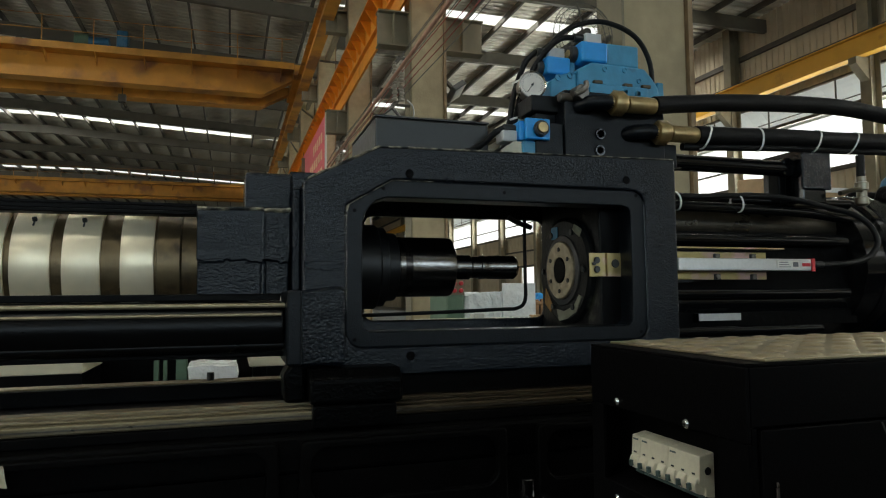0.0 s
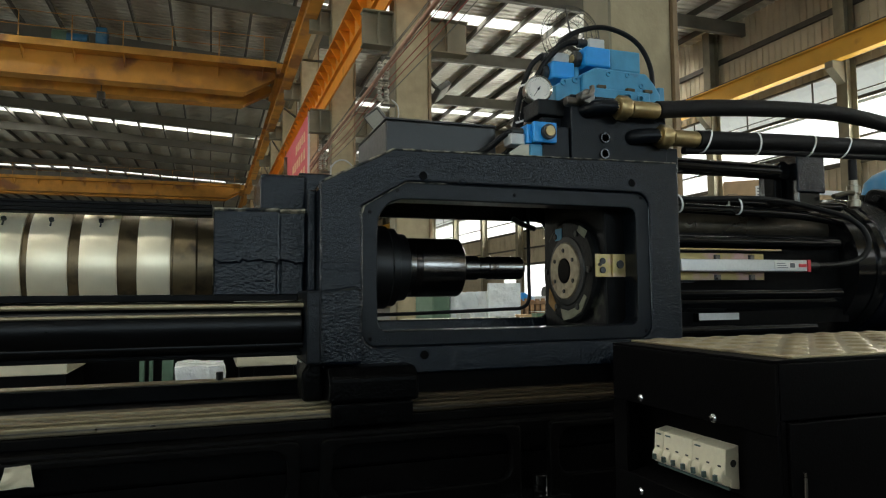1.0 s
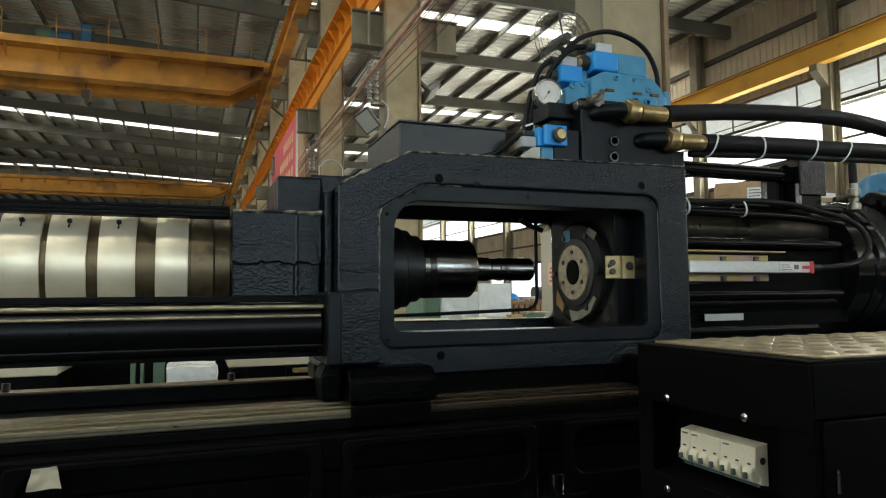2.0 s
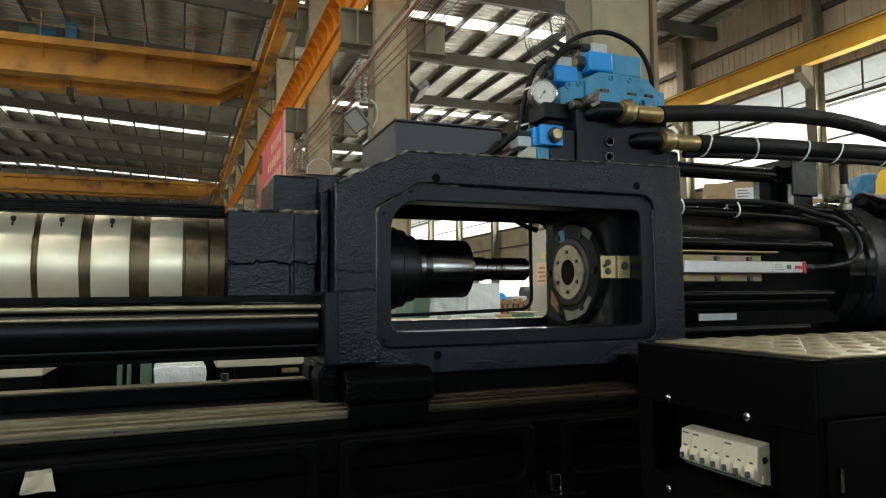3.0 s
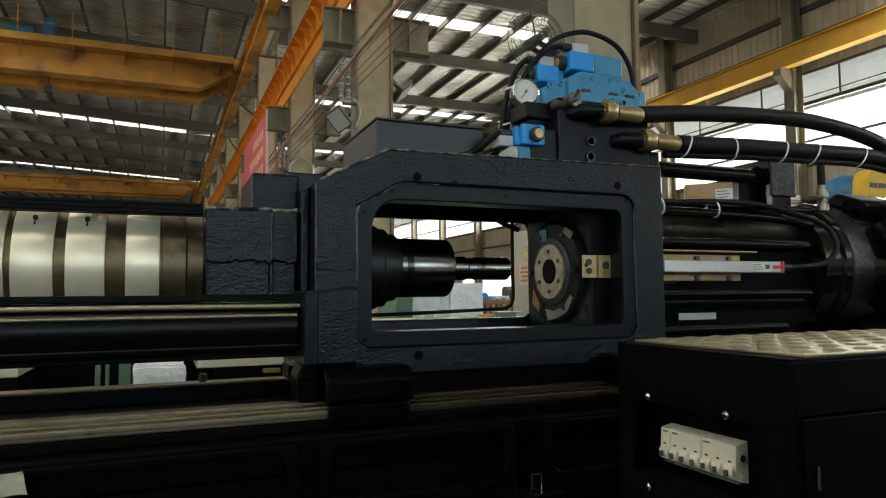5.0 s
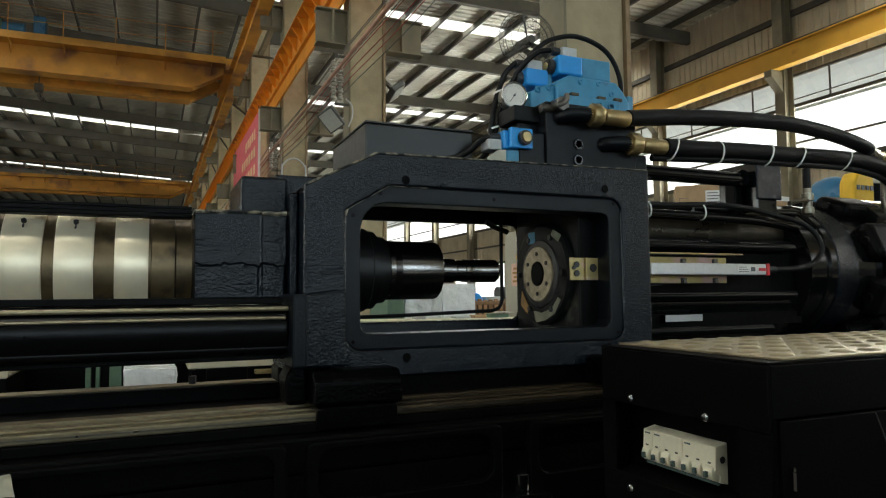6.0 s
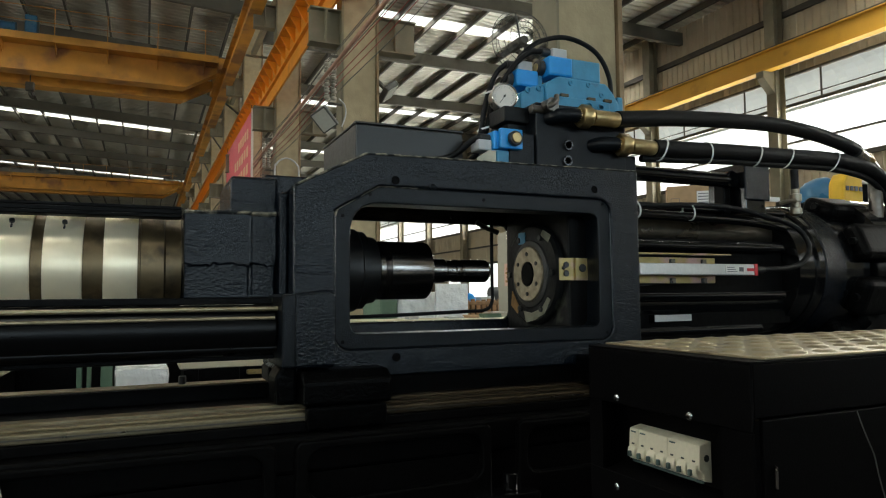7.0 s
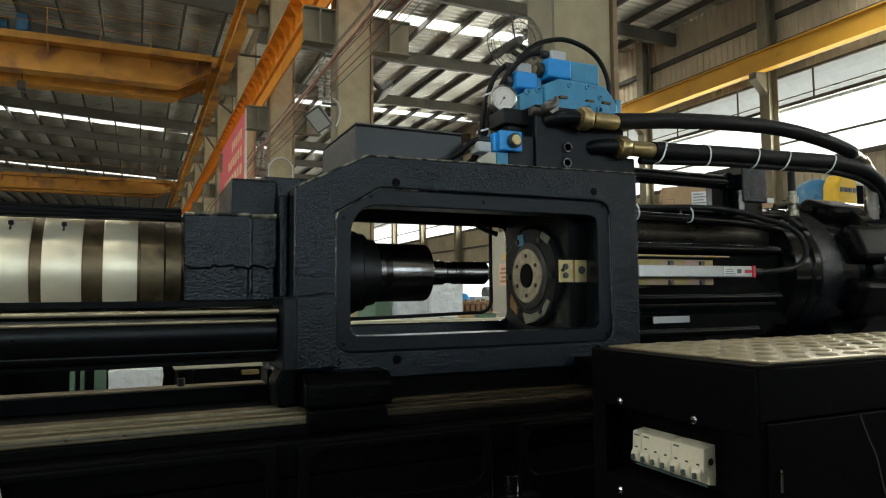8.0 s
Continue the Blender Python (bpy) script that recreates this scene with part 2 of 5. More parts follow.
def bm_prism(points, axis, a0, a1, bevel=0.0, seg=2):
    """A flat outline of (u, v) pushed along an axis: x -> (y, z), y -> (x, z), z -> (x, y)."""
    put = {"x": lambda u, v, a: (a, u, v), "y": lambda u, v, a: (u, a, v), "z": lambda u, v, a: (u, v, a)}[axis]
    bm = bmesh.new()
    lo = [bm.verts.new(put(u, v, a0)) for u, v in points]
    hi = [bm.verts.new(put(u, v, a1)) for u, v in points]
    bm.faces.new(lo)
    bm.faces.new(hi[::-1])
    n = len(points)
    for k in range(n):
        bm.faces.new((lo[k], hi[k], hi[(k + 1) % n], lo[(k + 1) % n]))
    bmesh.ops.recalc_face_normals(bm, faces=bm.faces[:])
    if bevel:
        bmesh.ops.bevel(bm, geom=bm.edges[:], offset=bevel, segments=seg, affect='EDGES', profile=0.5)
    return bm


def bm_band(outer, inner, axis, a0, a1, bevel=0.0):
    """A frame between two outlines with the same number of corners."""
    put = {"x": lambda u, v, a: (a, u, v), "y": lambda u, v, a: (u, a, v), "z": lambda u, v, a: (u, v, a)}[axis]
    bm = bmesh.new()
    n = len(outer)
    oa, ob_, ia, ib = ([bm.verts.new(put(u, v, a)) for u, v in pts] for pts, a in ((outer, a0), (outer, a1), (inner, a0), (inner, a1)))
    for k in range(n):
        j = (k + 1) % n
        bm.faces.new((oa[k], oa[j], ia[j], ia[k]))
        bm.faces.new((ob_[k], ib[k], ib[j], ob_[j]))
        bm.faces.new((oa[k], ob_[k], ob_[j], oa[j]))
        bm.faces.new((ia[k], ia[j], ib[j], ib[k]))
    bmesh.ops.recalc_face_normals(bm, faces=bm.faces[:])
    if bevel:
        sharp = [e for e in bm.edges if len(e.link_faces) == 2 and e.calc_face_angle() > 0.9]
        bmesh.ops.bevel(bm, geom=sharp, offset=bevel, segments=2, affect='EDGES', profile=0.5)
    return bm


def rounded(x0, x1, z0, z1, r, n=5, cut=None):
    """The outline of a rounded rectangle; cut: (dx, dz) chamfers the upper corner at x0."""
    pts = []
    for cx, cz, a0 in ((x1 - r, z1 - r, 0), (x0 + r, z1 - r, 90), (x0 + r, z0 + r, 180), (x1 - r, z0 + r, 270)):
        if cut and a0 == 90:
            for k in range(n + 1):
                f = k / n
                g = (1 - math.sin(f * math.pi / 2), 1 - math.cos(f * math.pi / 2)) if len(cut) > 2 else (1 - f, f)
                pts.append((x0 + cut[0] * g[0], z1 - cut[1] * g[1]))
        else:
            pts += [(cx + r * math.cos(radians(a0 + 90 * k / n)), cz + r * math.sin(radians(a0 + 90 * k / n))) for k in range(n + 1)]
    return pts


def smooth_path(points, n=10):
    """A Catmull-Rom line through the points."""
    p = [Vector(q) for q in points]
    p = [2 * p[0] - p[1]] + p + [2 * p[-1] - p[-2]]
    out = []
    for i in range(1, len(p) - 2):
        a, b, c, d = p[i - 1:i + 3]
        for k in range(n):
            t = k / n
            out.append(0.5 * (2 * b + (c - a) * t + (2 * a - 5 * b + 4 * c - d) * t * t + (3 * b - a - 3 * c + d) * t ** 3))
    out.append(p[-2])
    return out


def bm_tube(points, r, n=14, steps=10, smooth=True):
    """A tube of one radius along a line."""
    line = smooth_path(points, steps) if smooth else [Vector(q) for q in points]
    bm = bmesh.new()
    rows, side = [], None
    for i, q in enumerate(line):
        d = (line[min(i + 1, len(line) - 1)] - line[max(i - 1, 0)]).normalized()
        if side is None:
            side = d.cross(Vector((0, 0, 1)) if abs(d.z) < 0.9 else Vector((1, 0, 0))).normalized()
        side = (side - d * side.dot(d)).normalized()
        up = d.cross(side)
        rows.append([bm.verts.new(q + r * (math.cos(a) * side + math.sin(a) * up)) for a in (2 * math.pi * k / n for k in range(n))])
    for a, b in zip(rows, rows[1:]):
        for k in range(n):
            bm.faces.new((a[k], a[(k + 1) % n], b[(k + 1) % n], b[k])).smooth = True
    bm.faces.new(rows[0][::-1])
    bm.faces.new(rows[-1])
    bmesh.ops.recalc_face_normals(bm, faces=bm.faces[:])
    return bm


def merge(*bms):
    me = bpy.data.meshes.new("tmp")
    out = bmesh.new()
    for b in bms:
        b.to_mesh(me)
        out.from_mesh(me)
        b.free()
    bpy.data.meshes.remove(me)
    return out


def part(name, bm, mat, parent=None, label=""):
    for e in bm.edges:
        if len(e.link_faces) == 2 and e.calc_face_angle(0) > 0.6:
            e.smooth = False
    me = bpy.data.meshes.new(name)
    bm.to_mesh(me)
    bm.free()
    me.materials.append(mat)
    ob = new(name, me)
    if parent is not None:
        ob.parent = parent
        ob.matrix_parent_inverse = parent.matrix_world.inverted()
    if label:
        ob["label"] = label
    return ob


def thing(name, at, label, category, group="", kind=""):
    ob = new(name)
    ob.location = at
    ob.empty_display_size = 0.05
    bpy.context.view_layer.update()
    return tagged(ob, label, category, group, kind)


def share(ob, dx, dy, dz, parent):
    """One more piece on the same mesh, moved by the given step."""
    c = ob.copy()
    scene.collection.objects.link(c)
    c.location = ob.location + Vector((dx, dy, dz))
    c.parent = parent
    c.matrix_parent_inverse = ob.matrix_parent_inverse
    return c


def structure(name, bm, mat, label, category):
    ob = part(name, bm, mat)
    return tagged(ob, label, category, "", "structure")

# ---- the hall ----
structure("floor", bm_box(LEFT_X, WALL_X + 60, FRONT_Y - 30, BACK_Y + 40, -0.3, 0.0), FLOORM, "grey painted concrete workshop floor", "floor")


def bm_sheet(u0, u1, v0, v1, pitch, depth, put):
    """A ribbed metal sheet; ribs follow v, spaced along u."""
    bm = bmesh.new()
    n = int((u1 - u0) / pitch)
    rows = []
    for k in range(n + 1):
        u = u0 + k * pitch
        for du, d in ((0.0, 0), (0.30, 0), (0.40, 1), (0.60, 1), (0.70, 0)):
            if u + du * pitch <= u1:
                rows.append((bm.verts.new(put(u + du * pitch, v0, d * depth)), bm.verts.new(put(u + du * pitch, v1, d * depth))))
    for (a, b), (c, d) in zip(rows, rows[1:]):
        bm.faces.new((a, c, d, b))
    return bm


def roof_z(x):
    return EAVE if x > ROW_X else EAVE + min((ROW_X - x), 15.0) * 0.055


def build_roof():
    bms = []
    for strips, spans in ((STRIPS, ((ROW_X, WALL_X),)), (STRIPS_LEFT, ((ROW_X - 15, ROW_X), (LEFT_X, ROW_X - 15)))):
        edges = [FRONT_Y] + [e for y in strips for e in (y - STRIP_HALF, y + STRIP_HALF)] + [BACK_Y]
        for y0, y1 in zip(edges[::2], edges[1::2]):
            for x0, x1 in spans:
                if y1 - y0 > 0.3:
                    bms.append(bm_sheet(y0, y1, x0, x1, 0.33, 0.07, lambda u, v, d: (v, u, roof_z(v) + 0.12 + d)))
    # roof lights stop short of the row of columns and of the walls
    for strips, spans in ((STRIPS, ((2.6, 5.0), (18.6, WALL_X))), (STRIPS_LEFT, ((LEFT_X, -26), (0.9, 2.9)))):
        for y in strips:
            for x0, x1 in spans:
                bms.append(bm_box(x0, x1, y - STRIP_HALF - 0.1, y + STRIP_HALF + 0.1, EAVE + 0.24, EAVE + 0.9))
    structure("ceiling", merge(*bms), SHEET, "ribbed bare metal roof sheeting with long roof lights", "ceiling")


build_roof()
for k in range(15):
    y = -18.5 + 6.4 * k
    rafter = thing("roof_rafter", (ROW_X, y, EAVE), "long grey steel roof rafter", "rafter", "roof rafters", "structure")
    part("rafter_beam", bm_box(ROW_X, WALL_X, y - 0.1, y + 0.1, EAVE - 0.65, EAVE - 0.13), BEAM, rafter)
    yl = y - 2.4
    part("rafter_beam", bm_prism([(ROW_X, EAVE - 0.65), (ROW_X, EAVE - 0.13), (ROW_X - 15, EAVE + 0.69), (ROW_X - 15, EAVE + 0.17)], "y", yl - 0.1, yl + 0.1), BEAM, rafter)
    part("rafter_beam", bm_box(LEFT_X, ROW_X - 15, yl - 0.1, yl + 0.1, EAVE + 0.17, EAVE + 0.69), BEAM, rafter)
for k in range(33):
    x = -29 + 1.5 * k
    z = roof_z(x)
    structure("roof_purlin", bm_box(x - 0.04, x + 0.04, FRONT_Y, BACK_Y, z - 0.12, z + 0.11), RAFTER, "grey steel roof purlin", "purlin")["group"] = "roof purlins"

structure("backdrop_side", bm_box(WALL_X + 14, WALL_X + 14.1, FRONT_Y - 10, BACK_Y + 40, 0.0, 30), OVERCAST, "bright overcast sky outside the windows", "sky")
structure("backdrop_above", bm_box(LEFT_X, WALL_X, FRONT_Y, BACK_Y, 17, 17.1), OVERCAST, "bright overcast sky over the roof lights", "sky")

# side wall with its long window band
WIN_LO, WIN_HI = 5.8, 7.9
GATE = (36.3, 44.2, 3.45)      # an open gate in the side wall: from, to, height
ribs = lambda u, v, d: (WALL_X + d, u, v)
lower_wall = []
for y0, y1, z0 in ((FRONT_Y, GATE[0], 0), (GATE[0], GATE[1], GATE[2]), (GATE[1], BACK_Y, 0)):
    lower_wall += [bm_sheet(y0, y1, z0, WIN_LO, 0.3, 0.04, ribs), bm_box(WALL_X + 0.06, WALL_X + 0.2, y0, y1, z0, WIN_LO)]
structure("wall_east_lower", merge(*lower_wall), WALLSHEET, "beige ribbed metal wall below the windows with an open gate", "wall")
structure("wall_east_upper", merge(bm_sheet(FRONT_Y, BACK_Y, 9.0, EAVE + 0.4, 0.3, 0.04, ribs), bm_box(WALL_X + 0.06, WALL_X + 0.2, FRONT_Y, BACK_Y, 9.0, EAVE + 0.4)), WALLSHEET, "beige ribbed metal wall above the windows", "wall")


def hood_profile(k):
    a = radians(90 * k / 6)
    return WALL_X + 0.75 * math.sin(a), WIN_HI + 0.25 + 0.85 * (1 - (1 - math.cos(a)) ** 1.0)


bm = bmesh.new()
rows = []
for j in range(380):
    y = FRONT_Y + (BACK_Y - FRONT_Y) * j / 379
    rows.append([bm.verts.new((hood_profile(k)[0] + (0.09 if j % 2 else 0), y, hood_profile(k)[1] + (0.03 if j % 2 else 0))) for k in range(7)])
for a, b in zip(rows, rows[1:]):
    for k in range(6):
        bm.faces.new((a[k], a[k + 1], b[k + 1], b[k]))
structure("window_hood", bm, HOOD, "pale ribbed translucent hood over the window band", "hood")
strip = [bm_box(WALL_X + 0.70, WALL_X + 0.74, FRONT_Y, BACK_Y, WIN_HI + 0.062, WIN_HI + 0.245)]
strip += [bm_box(WALL_X + 0.67, WALL_X + 0.699, -8 + 0.45 * k, -7.95 + 0.45 * k, WIN_HI + 0.064, WIN_HI + 0.243) for k in range(150)]
structure("window_strip", merge(*strip), HOOD, "pale ribbed strip under the window hood", "wall panel")
structure("trim", bm_box(WALL_X - 0.09, WALL_X - 0.04, FRONT_Y, BACK_Y, WIN_HI + 0.23, WIN_HI + 0.27), RAFTER, "thin grey rail under the window hood", "rail")
structure("trim", bm_box(WALL_X - 0.28, WALL_X - 0.2, FRONT_Y, BACK_Y, 9.28, 9.35), HOOD, "pale pipe along the wall below the girder", "pipe")
structure("trim", bm_box(WALL_X - 0.11, WALL_X - 0.02, FRONT_Y, BACK_Y, 8.94, 9.02), RAFTER, "grey rail above the window hood", "rail")
for k in range(24):
    structure("trim", bm_box(WALL_X - 0.085, WALL_X - 0.045, -5 + 3.1 * k, -4.95 + 3.1 * k, WIN_HI + 0.061, 8.939), RAFTER, "thin upright of the window hood frame", "upright")["group"] = "hood frame uprights"
structure("wall_north", bm_box(LEFT_X, WALL_X, BACK_Y, BACK_Y + 0.2, 0, EAVE + 1.5), WALLSHEET, "beige ribbed metal end wall", "wall")
# the opening between the two west walls is added for the fill light
structure("wall_west_lower", bm_box(LEFT_X - 0.2, LEFT_X, FRONT_Y, BACK_Y, 0, 4.3), WALLSHEET, "beige metal side wall below an opening added for fill light", "wall")
structure("wall_west_upper", bm_box(LEFT_X - 0.2, LEFT_X, FRONT_Y, BACK_Y, 7.7, EAVE + 1.5), WALLSHEET, "beige metal side wall above an opening added for fill light", "wall")
# unseen closing wall, made dark so low faces reflect little light
structure("wall_south_lower", bm_box(LEFT_X, WALL_X, FRONT_Y - 0.2, FRONT_Y, 0, 3.45), DARKGREY, "unseen end wall below its windows, dark grey to dim low reflections", "wall")
# unseen wall, added to shade the bed and lower housing from front windows
structure("wall_partition", bm_box(-9.0, 9.0, -2.62, -2.5, 0, 1.7), DARKGREY, "low dark grey wall added behind the camera to block low light", "wall")
structure("wall_south_upper", bm_box(LEFT_X, WALL_X, FRONT_Y - 0.2, FRONT_Y, 7.7, EAVE + 1.5), WALLSHEET, "beige metal end wall above its windows", "wall")
for z, s in ((9.9, 0.1), (11.2, 0.1), (WIN_HI, 0.06), (6.6, 0.035), (WIN_LO, 0.07), (4.6, 0.05), (3.52, 0.06)):
    structure("trim", bm_box(WALL_X - 0.14, WALL_X - 0.01, FRONT_Y, BACK_Y, z - s, z + s), RAFTER, "grey steel wall rail", "rail")
for k in range(14):
    y = 2.5 + 6.3 * (k - 1)
    post = thing("wall_column", (WALL_X - 0.4, y, 0), "grey steel wall column with a bracket for the crane girder", "column", "wall columns", "structure")
    part("flange", bm_box(WALL_X - 0.62, WALL_X - 0.59, y - 0.2, y + 0.2, 0, EAVE), STEELGREY, post)
    part("flange", bm_box(WALL_X - 0.2, WALL_X - 0.17, y - 0.2, y + 0.2, 0, EAVE), STEELGREY, post)
    part("web", bm_box(WALL_X - 0.59, WALL_X - 0.2, y - 0.012, y + 0.012, 0, EAVE), STEELGREY, post)
    part("bracket", bm_prism([(WALL_X - 1.15, 8.85), (WALL_X - 1.15, 9.08), (WALL_X - 0.625, 9.08), (WALL_X - 0.625, 8.35)], "y", y - 0.15, y + 0.15), STEELGREY, post)
girder = thing("crane_girder", (WALL_X - 0.9, 20, 9.3), "yellow painted crane runway girder along the wall", "crane girder")
part("web", bm_box(WALL_X - 0.92, WALL_X - 0.88, FRONT_Y, BACK_Y, 9.13, 9.76), YELLOW, girder)
part("lower_flange", bm_box(WALL_X - 1.07, WALL_X - 0.73, FRONT_Y, BACK_Y, 9.09, 9.13), YELLOW, girder)
part("upper_flange", bm_box(WALL_X - 1.07, WALL_X - 0.73, FRONT_Y, BACK_Y, 9.76, 9.8), YELLOW, girder)
part("rail", bm_box(WALL_X - 0.94, WALL_X - 0.86, FRONT_Y, BACK_Y, 9.8, 9.9), RAFTER, girder)

# the row of columns with corbels
for k in range(-3, 9):
    y = 3.74 + 7.14 * k
    col = thing("hall_column", (ROW_X + 0.32, y + 0.17, 0), "beige painted concrete column with steel brackets", "column", "hall columns", "structure")
    part("shaft", bm_box(ROW_X, ROW_X + 0.65, y, y + 0.34, 0, EAVE - 0.1, 0.02, 1), CONCRETE, col)
    if k >= 0:
        for z, reach in ((6.25, 0.62), (9.25, 0.64)):
            for x0, x1, xf in ((ROW_X - reach, ROW_X - 0.002, ROW_X - reach), (ROW_X + 0.652, ROW_X + 1.5, ROW_X + 1.5)):
                part("bracket_web", bm_box(x0, x1, y + 0.15, y + 0.19, z, z + 0.62), STEELGREY, col)
                part("bracket_flange", bm_box(x0, x1, y + 0.03, y + 0.31, z - 0.03, z - 0.002), STEELGREY, col)
                part("bracket_flange", bm_box(x0, x1, y + 0.03, y + 0.31, z + 0.622, z + 0.65), STEELGREY, col)
                part("bracket_rib", bm_box((x0 + x1) / 2 - 0.015, (x0 + x1) / 2 + 0.015, y + 0.03, y + 0.148, z, z + 0.62), STEELGREY, col)
        part("corner_angle", bm_box(ROW_X + 0.653, ROW_X + 0.70, y - 0.03, y + 0.37, 0, EAVE - 0.2), RUSTYSTEEL, col)
        part("edge_plate", bm_box(ROW_X - 0.03, ROW_X - 0.003, y - 0.03, y + 0.37, 0, EAVE - 0.2), STEELGREY, col)
# bracing between the columns
for k in range(0, 9):
    y = 3.74 + 7.14 * k
    for z in (8.3, 10.9):
        structure("trim", bm_box(ROW_X + 0.25, ROW_X + 0.4, y + 0.342, y + 7.138, z - 0.12, z + 0.12), STEELGREY, "grey steel tie between two columns", "tie beam")["group"] = "tie beams"
    bm = bm_tube([(ROW_X + 0.05, y + 0.4, 8.45), (ROW_X + 0.05, y + 6.9, 10.75)], 0.045, 6, 1, False)
    structure("trim", bm, RAFTER, "thin steel wind brace between two columns", "brace")["group"] = "wind braces"
runway = thing("crane_runway", (2.3, 20, 9.6), "orange painted upper crane runway beam on brackets", "crane runway")
part("web", bm_box(2.28, 2.32, 4, BACK_Y, 9.65, 10.3), ORANGE, runway)
part("lower_flange", bm_box(2.12, 2.48, 4, BACK_Y, 9.6, 9.65), ORANGE, runway)
part("upper_flange", bm_box(2.12, 2.48, 4, BACK_Y, 10.3, 10.35), ORANGE, runway)
lower = thing("bracket_rail", (2.6, 20, 7.3), "orange lower runway beam with a row of triangular brackets", "crane runway")
part("web", bm_box(2.67, 2.70, 4, BACK_Y, 7.35, 7.76), BRACKET, lower)
part("lower_flange", bm_box(2.62, 2.75, 4, BACK_Y, 7.3, 7.349), BRACKET, lower)
part("upper_flange", bm_box(2.4, 2.73, 4, BACK_Y, 7.765, 7.79), BRACKET, lower)
tri = part("gusset", bm_prism([(2.668, 7.37), (2.668, 7.76), (2.42, 7.76)], "y", 4.3, 4.33), BRACKET, lower)
for k in range(1, 90):
    share(tri, 0, 0.62 * k, 0, lower)


def crane_bridge(y, z, label):
    br = thing("crane_bridge", (-10, y, z), label, "overhead crane", "overhead cranes")
    x1 = 2.1
    for dy in (0.0, 1.9):
        part("box_girder", bm_prism([(LEFT_X + 1, z), (x1 - 1.25, z), (x1 - 0.1, z + 0.65), (x1 - 0.1, z + 0.92), (LEFT_X + 1, z + 0.92)], "y", y + dy, y + dy + 0.5), ORANGE, br)
        part("lower_flange", bm_box(LEFT_X + 1, x1 - 1.3, y + dy - 0.08, y + dy + 0.58, z - 0.03, z - 0.002), ORANGE, br)
    part("walkway", bm_box(LEFT_X + 1, x1 - 0.1, y - 0.75, y + 0.5, z + 0.925, z + 0.99), ORANGE, br)
    part("toe_board", bm_box(LEFT_X + 1, x1 - 0.1, y - 0.78, y - 0.752, z + 0.86, z + 1.12), ORANGE, br)
    part("end_carriage", bm_box(x1 - 0.09, x1 + 0.25, y - 0.8, y + 3.2, z + 0.62, z + 1.05), ORANGE, br)
    for k in range(20):
        part("walkway_bracket", bm_prism([(y - 0.002, z + 0.55), (y - 0.002, z + 0.92), (y - 0.7, z + 0.92)], "x", x1 - 0.6 - k * 1.7, x1 - 0.57 - k * 1.7), ORANGE, br)
        part("railing_post", bm_box(x1 - 0.6 - k * 1.7, x1 - 0.57 - k * 1.7, y - 0.75, y - 0.72, z + 0.995, z + 2.1), ORANGE, br)
    for h in (1.55, 2.08):
        part("railing", bm_box(LEFT_X + 1, x1 - 0.2, y - 0.745, y - 0.725, z + h, z + h + 0.022), ORANGE, br)
    return br


crane_bridge(26.5, 9.72, "orange double girder overhead crane under the roof")
crane_bridge(61.0, 10.3, "orange double girder overhead crane further down the hall")
trolley = thing("crane_trolley", (-5, 27.2, 10.72), "orange crane trolley with blue motors on the bridge", "crane trolley")
part("rope", bm_box(-4.62, -4.58, 28.0, 28.03, 9.691, 10.749), RAFTER, trolley)
part("hook_block", bm_box(-4.75, -4.45, 27.9, 28.15, 9.35, 9.69, 0.04), RAFTER, trolley)
part("hook", bm_tube([(-4.6, 28.02, 9.36), (-4.6, 28.02, 9.2), (-4.5, 28.02, 9.08), (-4.42, 28.02, 9.18)], 0.045, 10), RAFTER, trolley)
part("frame", bm_box(-6.3, -3.9, 26.2, 28.8, 10.75, 11.0, 0.02), ORANGE, trolley)
part("motor", bm_rod("x", (0, 26.7, 11.25), 0.22, -5.6, -4.9), MOTORBLUE, trolley)
part("drum", bm_rod("x", (0, 26.8, 11.28), 0.3, -6.1, -5.6), GREEN, trolley)
part("gearbox", bm_box(-4.6, -4.2, 26.3, 26.9, 11.01, 11.7, 0.05), MOTORBLUE, trolley)
part("deep_girder", bm_box(2.70, 2.745, 7, 20.0, 6.95, 7.298), BRACKET, lower)

# pipes, cables, insulators, lamps and the sign along the columns
tagged(part("service_pipe", bm_tube([(2.47, -5, 5.45), (2.47, 30, 5.45)], 0.035, 10, 1, False), material("bare_pipe", (0.42, 0.24, 0.17), 0.5, 0.3, 3, 0.2)), "pale brown service pipe along the columns", "pipe")
for dx, dz, mat in ((0.07, 0.16, REDCABLE), (0.12, 0.02, REDCABLE), (0.1, -0.14, REDCABLE), (-0.04, 0.3, WIRE), (0.14, 0.3, WIRE), (0.16, -0.22, WIRE), (0.02, 0.42, WIRE)):
    pts = []
    for k in range(5):
        y = 3.74 + 7.14 * k
        pts += [(2.62 + dx, y, 5.5 + dz), (2.62 + dx, y + 3.57, 5.42 + dz)]
    tagged(part("overhead_cable", bm_tube(pts, 0.0075, 6, 4), mat), "thin overhead supply cable along the columns", "cable", "overhead cables")
